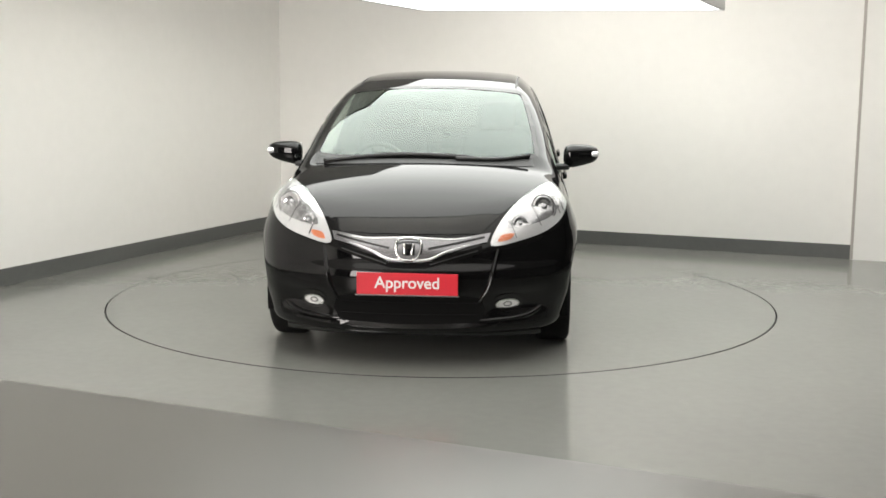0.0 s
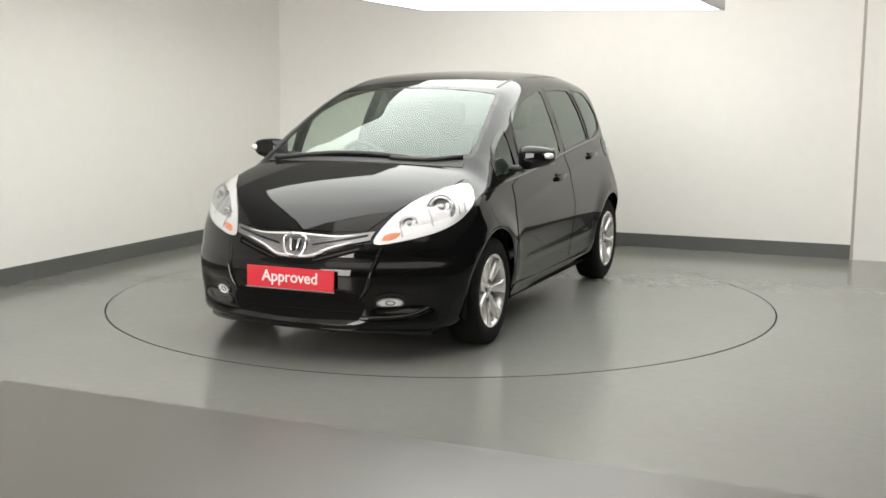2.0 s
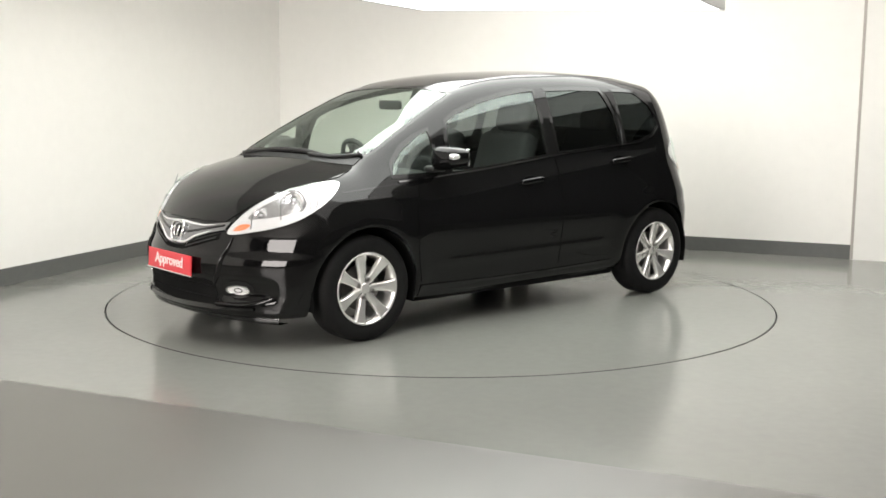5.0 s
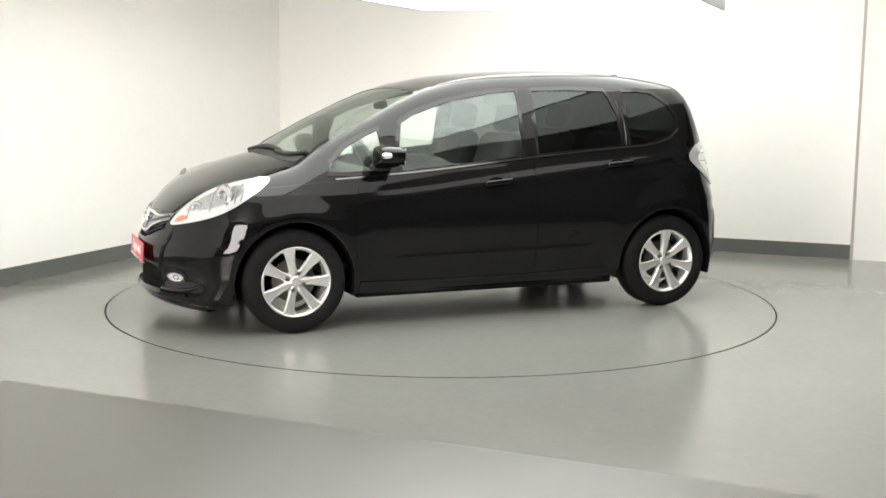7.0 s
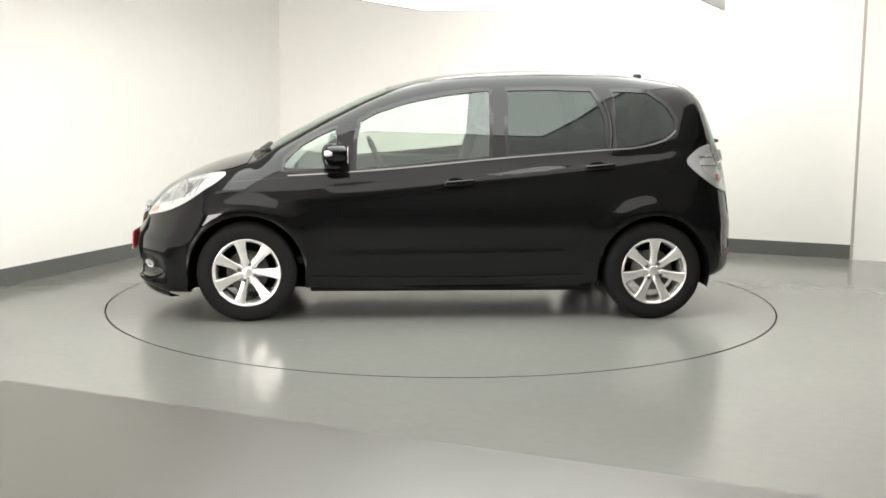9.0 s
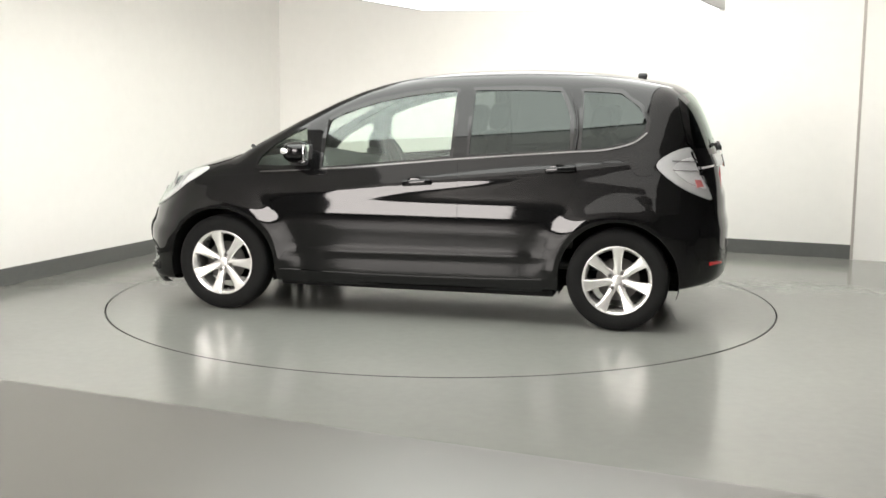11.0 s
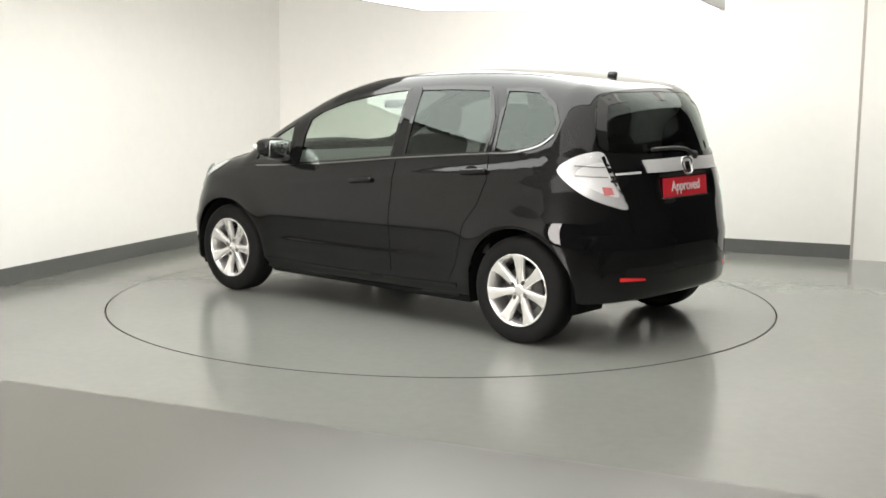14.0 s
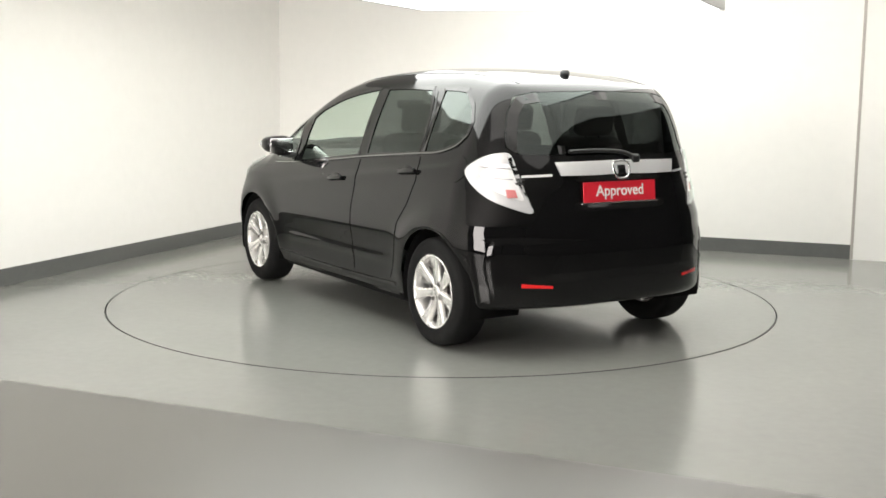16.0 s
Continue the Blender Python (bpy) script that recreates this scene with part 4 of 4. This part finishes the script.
        plate = part("plate", bm, M_PLATE, car, "red plate with white lettering")
        fc = bpy.data.curves.new("lettering", "FONT")
        fc.body, fc.size, fc.extrude, fc.align_x, fc.align_y, fc.offset = "Approved", 0.082, 0.001, "CENTER", "CENTER", 0.0012
        tmp = new("lettering_source", fc)
        me = bpy.data.meshes.new_from_object(tmp.evaluated_get(bpy.context.evaluated_depsgraph_get()))
        bpy.data.objects.remove(tmp)
        me.materials.clear()
        turn = Matrix(((0, 0, sx, sx * 0.0052), (sx, 0, 0, 0), (0, 1, 0, 0.004), (0, 0, 0, 1)))
        me.transform(top @ turn)
        part("lettering", me, M_WHITE, plate)
        bm = box_bm(0, 0, -0.058, 0.012, 0.53, 0.008, 0.002)
        bmesh.ops.transform(bm, matrix=top, verts=bm.verts)
        part("plate_edge", bm, M_CHROME, plate)
    bar = [(0.0, 1.036), (0.402, 1.030), (0.380, 0.962), (0.0, 0.966)]
    bar = bar + [(-y, z) for y, z in bar[-2:0:-1]]
    part("tailgate_bar", patch([(-1.85, y, z) for y, z in bar], (-1, 0, 0), 0.016, 0.004, 0.03), M_BRIGHT, car, "bright chrome tailgate bar")
    for y0, y1, z in ((0.57, 0.425, 0.962), (-0.40, -0.51, 0.968)):
        part("script_bar", ribbon([(-1.8, y0, z - 0.004), (-1.8, (y0 + y1) / 2, z), (-1.8, y1, z + 0.004)], (-1, 0, 0), 0.012, 0.008, 0.002), M_BRIGHT, car)
    part("bumper_step", ribbon([(-1.93, y, 0.575 + 0.02 * abs(y)) for y in np.linspace(-0.60, 0.60, 21)], (-1, 0, 0), 0.016, 0.001, 0.004), M_GLOSS, car)
    part("lower_valance", ribbon([(-1.93, y, 0.44 - 0.02 * abs(y)) for y in np.linspace(-0.58, 0.58, 21)], (-1, 0, 0), 0.05, 0.002, 0.004), M_GLOSS, car)
    # wipers, aerial, mirrors
    for pts in ([(1.195, -0.58, 0), (1.172, -0.2, 0), (1.178, 0.18, 0), (1.195, 0.32, 0)], [(1.20, 0.18, 0), (1.185, 0.40, 0), (1.125, 0.60, 0)]):
        line = np.array(smooth_loop([(x, y, 1.1) for x, y, z in pts], 6, False))
        p = drop_on(line, np.array((0, 0, 1.0)))
        part("wiper", tube_bm([tuple(q + np.array((0, 0, 0.012))) for q in p], 0.013, 8), M_PLASTIC, car)
    p = drop_on(np.array(smooth_loop([(-1.7, -0.10, 1.050), (-1.7, -0.02, 1.078), (-1.7, 0.14, 1.088), (-1.7, 0.32, 1.084)], 5, False)), np.array((-1.0, 0, 0)))
    part("rear_wiper", tube_bm([tuple(q + np.array((-0.018, 0, 0.004))) for q in p], 0.011, 8), M_PLASTIC, car)
    part("wiper_pivot", smooth_bm(box_bm(p[0][0] - 0.012, -0.11, 1.045, 0.04, 0.06, 0.05, 0.016)), M_PLASTIC, car)
    c = drop_on(np.array([(-1.31, 0.0, 1.3)]), np.array((0, 0, 1.0)))[0]
    part("aerial", smooth_bm(box_bm(-1.31, 0.0, c[2] + 0.012, 0.060, 0.038, 0.036, 0.015, None, 3)), M_PLASTIC, car, "stub roof aerial")
    for s in (1, -1):
        bm = bmesh.new()
        bmesh.ops.create_uvsphere(bm, u_segments=28, v_segments=18, radius=1.0)
        for w in bm.verts:
            x, y, z = w.co
            q = [math.copysign(abs(k) ** 0.62, k) for k in (x, y, z)]
            w.co = (0.715 + 0.075 * q[0] - 0.03 * q[1] * 0.5, s * (0.908 + 0.106 * q[1]), 1.020 + 0.010 * q[1] + (0.064 - 0.016 * q[1]) * q[2])
        if s < 0:
            bmesh.ops.reverse_faces(bm, faces=bm.faces)
        bmesh.ops.recalc_face_normals(bm, faces=bm.faces)
        mir = part("door_mirror", smooth_bm(bm), M_PAINT, car, "black door mirror with clear repeater")
        part("mirror_arm", smooth_bm(box_bm(0.735, s * 0.795, 0.950, 0.10, 0.09, 0.035, 0.012)), M_PLASTIC, mir)
        part("mirror_glass", smooth_bm(box_bm(0.638, s * 0.905, 1.020, 0.008, 0.165, 0.096, 0.003)), M_CHROME, mir)
        part("repeater", smooth_bm(box_bm(0.742, s * 0.988, 1.030, 0.075, 0.048, 0.034, 0.012)), M_REFLECT, mir)
    # wheels
    meshes = {}
    for k, bm in wheel_mesh_parts().items():
        me = bpy.data.meshes.new(k)
        bm.to_mesh(me)
        bm.free()
        me.materials.append({"tyre": M_RUBBER, "brake_disc": M_STEEL, "wheel_nut": M_STEEL}.get(k, M_ALLOY))
        meshes[k] = me
    for ax, az in AXLES:
        for s in (1, -1):
            wheel = part("wheel", meshes["tyre"], None, car, "black tyre on a seven-spoke silver alloy rim")
            wheel.matrix_basis = Matrix.Translation((ax, s * 0.748, 0.302)) @ Matrix.Rotation(0 if s > 0 else math.pi, 4, "Z") @ Matrix.Rotation(radians(25 if ax > 0 else 12), 4, "Y")
            for k in ("rim", "brake_disc", "hub"):
                part(k, meshes[k], None, wheel)
            for i in range(7):
                part("spoke", meshes["spoke"], None, wheel).matrix_basis = Matrix.Rotation(2 * math.pi * i / 7, 4, "Y")
            for i in range(4):
                a = math.pi / 4 + math.pi / 2 * i
                part("wheel_nut", meshes["wheel_nut"], None, wheel).matrix_basis = Matrix.Translation((0.052 * math.cos(a), 0, 0.052 * math.sin(a)))
            well = lathe_bm([(0.356, 0.02), (0.362, -0.05), (0.362, -0.30), (0.0, -0.30)], 40)
            if s < 0:
                bmesh.ops.scale(well, vec=(1, -1, 1), verts=well.verts)
            bmesh.ops.translate(well, vec=(ax, s * 0.80, az), verts=well.verts)
            bmesh.ops.bisect_plane(well, geom=well.verts[:] + well.edges[:] + well.faces[:], plane_co=(0, 0, 0.20), plane_no=(0, 0, -1), clear_outer=True)
            part("wheel_well", well, M_WELL, car)
    # underside and cabin
    part("underbody", box_bm(0, 0, 0.205, 1.74, 1.54, 0.06, 0.01), M_WELL, car)
    part("front_undertray", box_bm(1.33, 0, 0.20, 0.90, 1.06, 0.08, 0.01), M_WELL, car)
    part("rear_undertray", box_bm(-1.28, 0, 0.285, 0.80, 1.06, 0.06, 0.01), M_WELL, car)
    for ax in (1.25, -1.25):
        part("axle_beam", box_bm(ax, 0, 0.25, 0.16, 1.30, 0.10, 0.03), M_WELL, car)
    part("cabin_floor", box_bm(-0.1, 0, 0.36, 2.4, 1.40, 0.05, 0.02), M_DASH, car)
    dash = smooth_bm(box_bm(0.86, 0, 0.80, 0.52, 1.36, 0.30, 0.09, Matrix.Rotation(radians(-8), 4, "Y"), 4))
    part("dashboard", dash, M_DASH, car)
    for s in (1, -1):
        part("door_lining", box_bm(-0.10, s * 0.735, 0.70, 1.75, 0.03, 0.46, 0.012), M_DASH, car)
    for x, ys in ((0.06, (0.36, -0.36)), (-0.72, (0.40, -0.40))):
        for y in ys:
            seat = part("seat", smooth_bm(box_bm(x + 0.05, y, 0.60, 0.50, 0.50, 0.17, 0.06, None, 4)), M_FABRIC, car, "dark fabric car seat")
            part("backrest", smooth_bm(box_bm(x - 0.26, y, 0.86, 0.15, 0.47, 0.56, 0.065, Matrix.Rotation(radians(-18), 4, "Y"), 4)), M_FABRIC, seat)
            part("headrest", smooth_bm(box_bm(x - 0.37, y, 1.225, 0.10, 0.27, 0.18, 0.045, Matrix.Rotation(radians(-12), 4, "Y"), 4)), M_FABRIC, seat)
            for q in (-0.05, 0.05):
                part("headrest_post", tube_bm([(x - 0.345, y + q, 1.08), (x - 0.365, y + q, 1.16)], 0.007, 6), M_STEEL, seat)
    bm = lathe_bm([(0.165 + 0.016 * math.cos(a), 0.016 * math.sin(a)) for a in np.linspace(0, 2 * math.pi, 11)], 36, "z")
    turn = Matrix.Translation((0.43, -0.36, 0.915)) @ Matrix.Rotation(radians(-64), 4, "Y")
    bmesh.ops.transform(bm, matrix=turn, verts=bm.verts)
    wheel = part("steering_wheel", bm, M_DASH, car)
    bm = smooth_bm(box_bm(0, 0, 0.0, 0.30, 0.09, 0.04, 0.015))
    bmesh.ops.transform(bm, matrix=turn, verts=bm.verts)
    part("wheel_boss", bm, M_DASH, wheel)
    part("interior_mirror", smooth_bm(box_bm(0.45, 0.0, 1.305, 0.03, 0.22, 0.06, 0.014)), M_PLASTIC, car)
    return car


car = build_car()


# ---- what moves ----
def motions():
    """Car and turntable turn together, clockwise seen from above."""
    rows_car, rows_table = [], []
    for t in range(0, 17):
        a = radians(-94.70 - 8.988 * t)
        turn = Matrix.Rotation(a, 4, "Z")
        rows_car.append((float(t), turn @ Matrix.Translation((-0.0092, -0.0068, 0.0))))
        rows_table.append((float(t), turn))
    walk(car, rows_car)
    walk(turntable, rows_table)


motions()
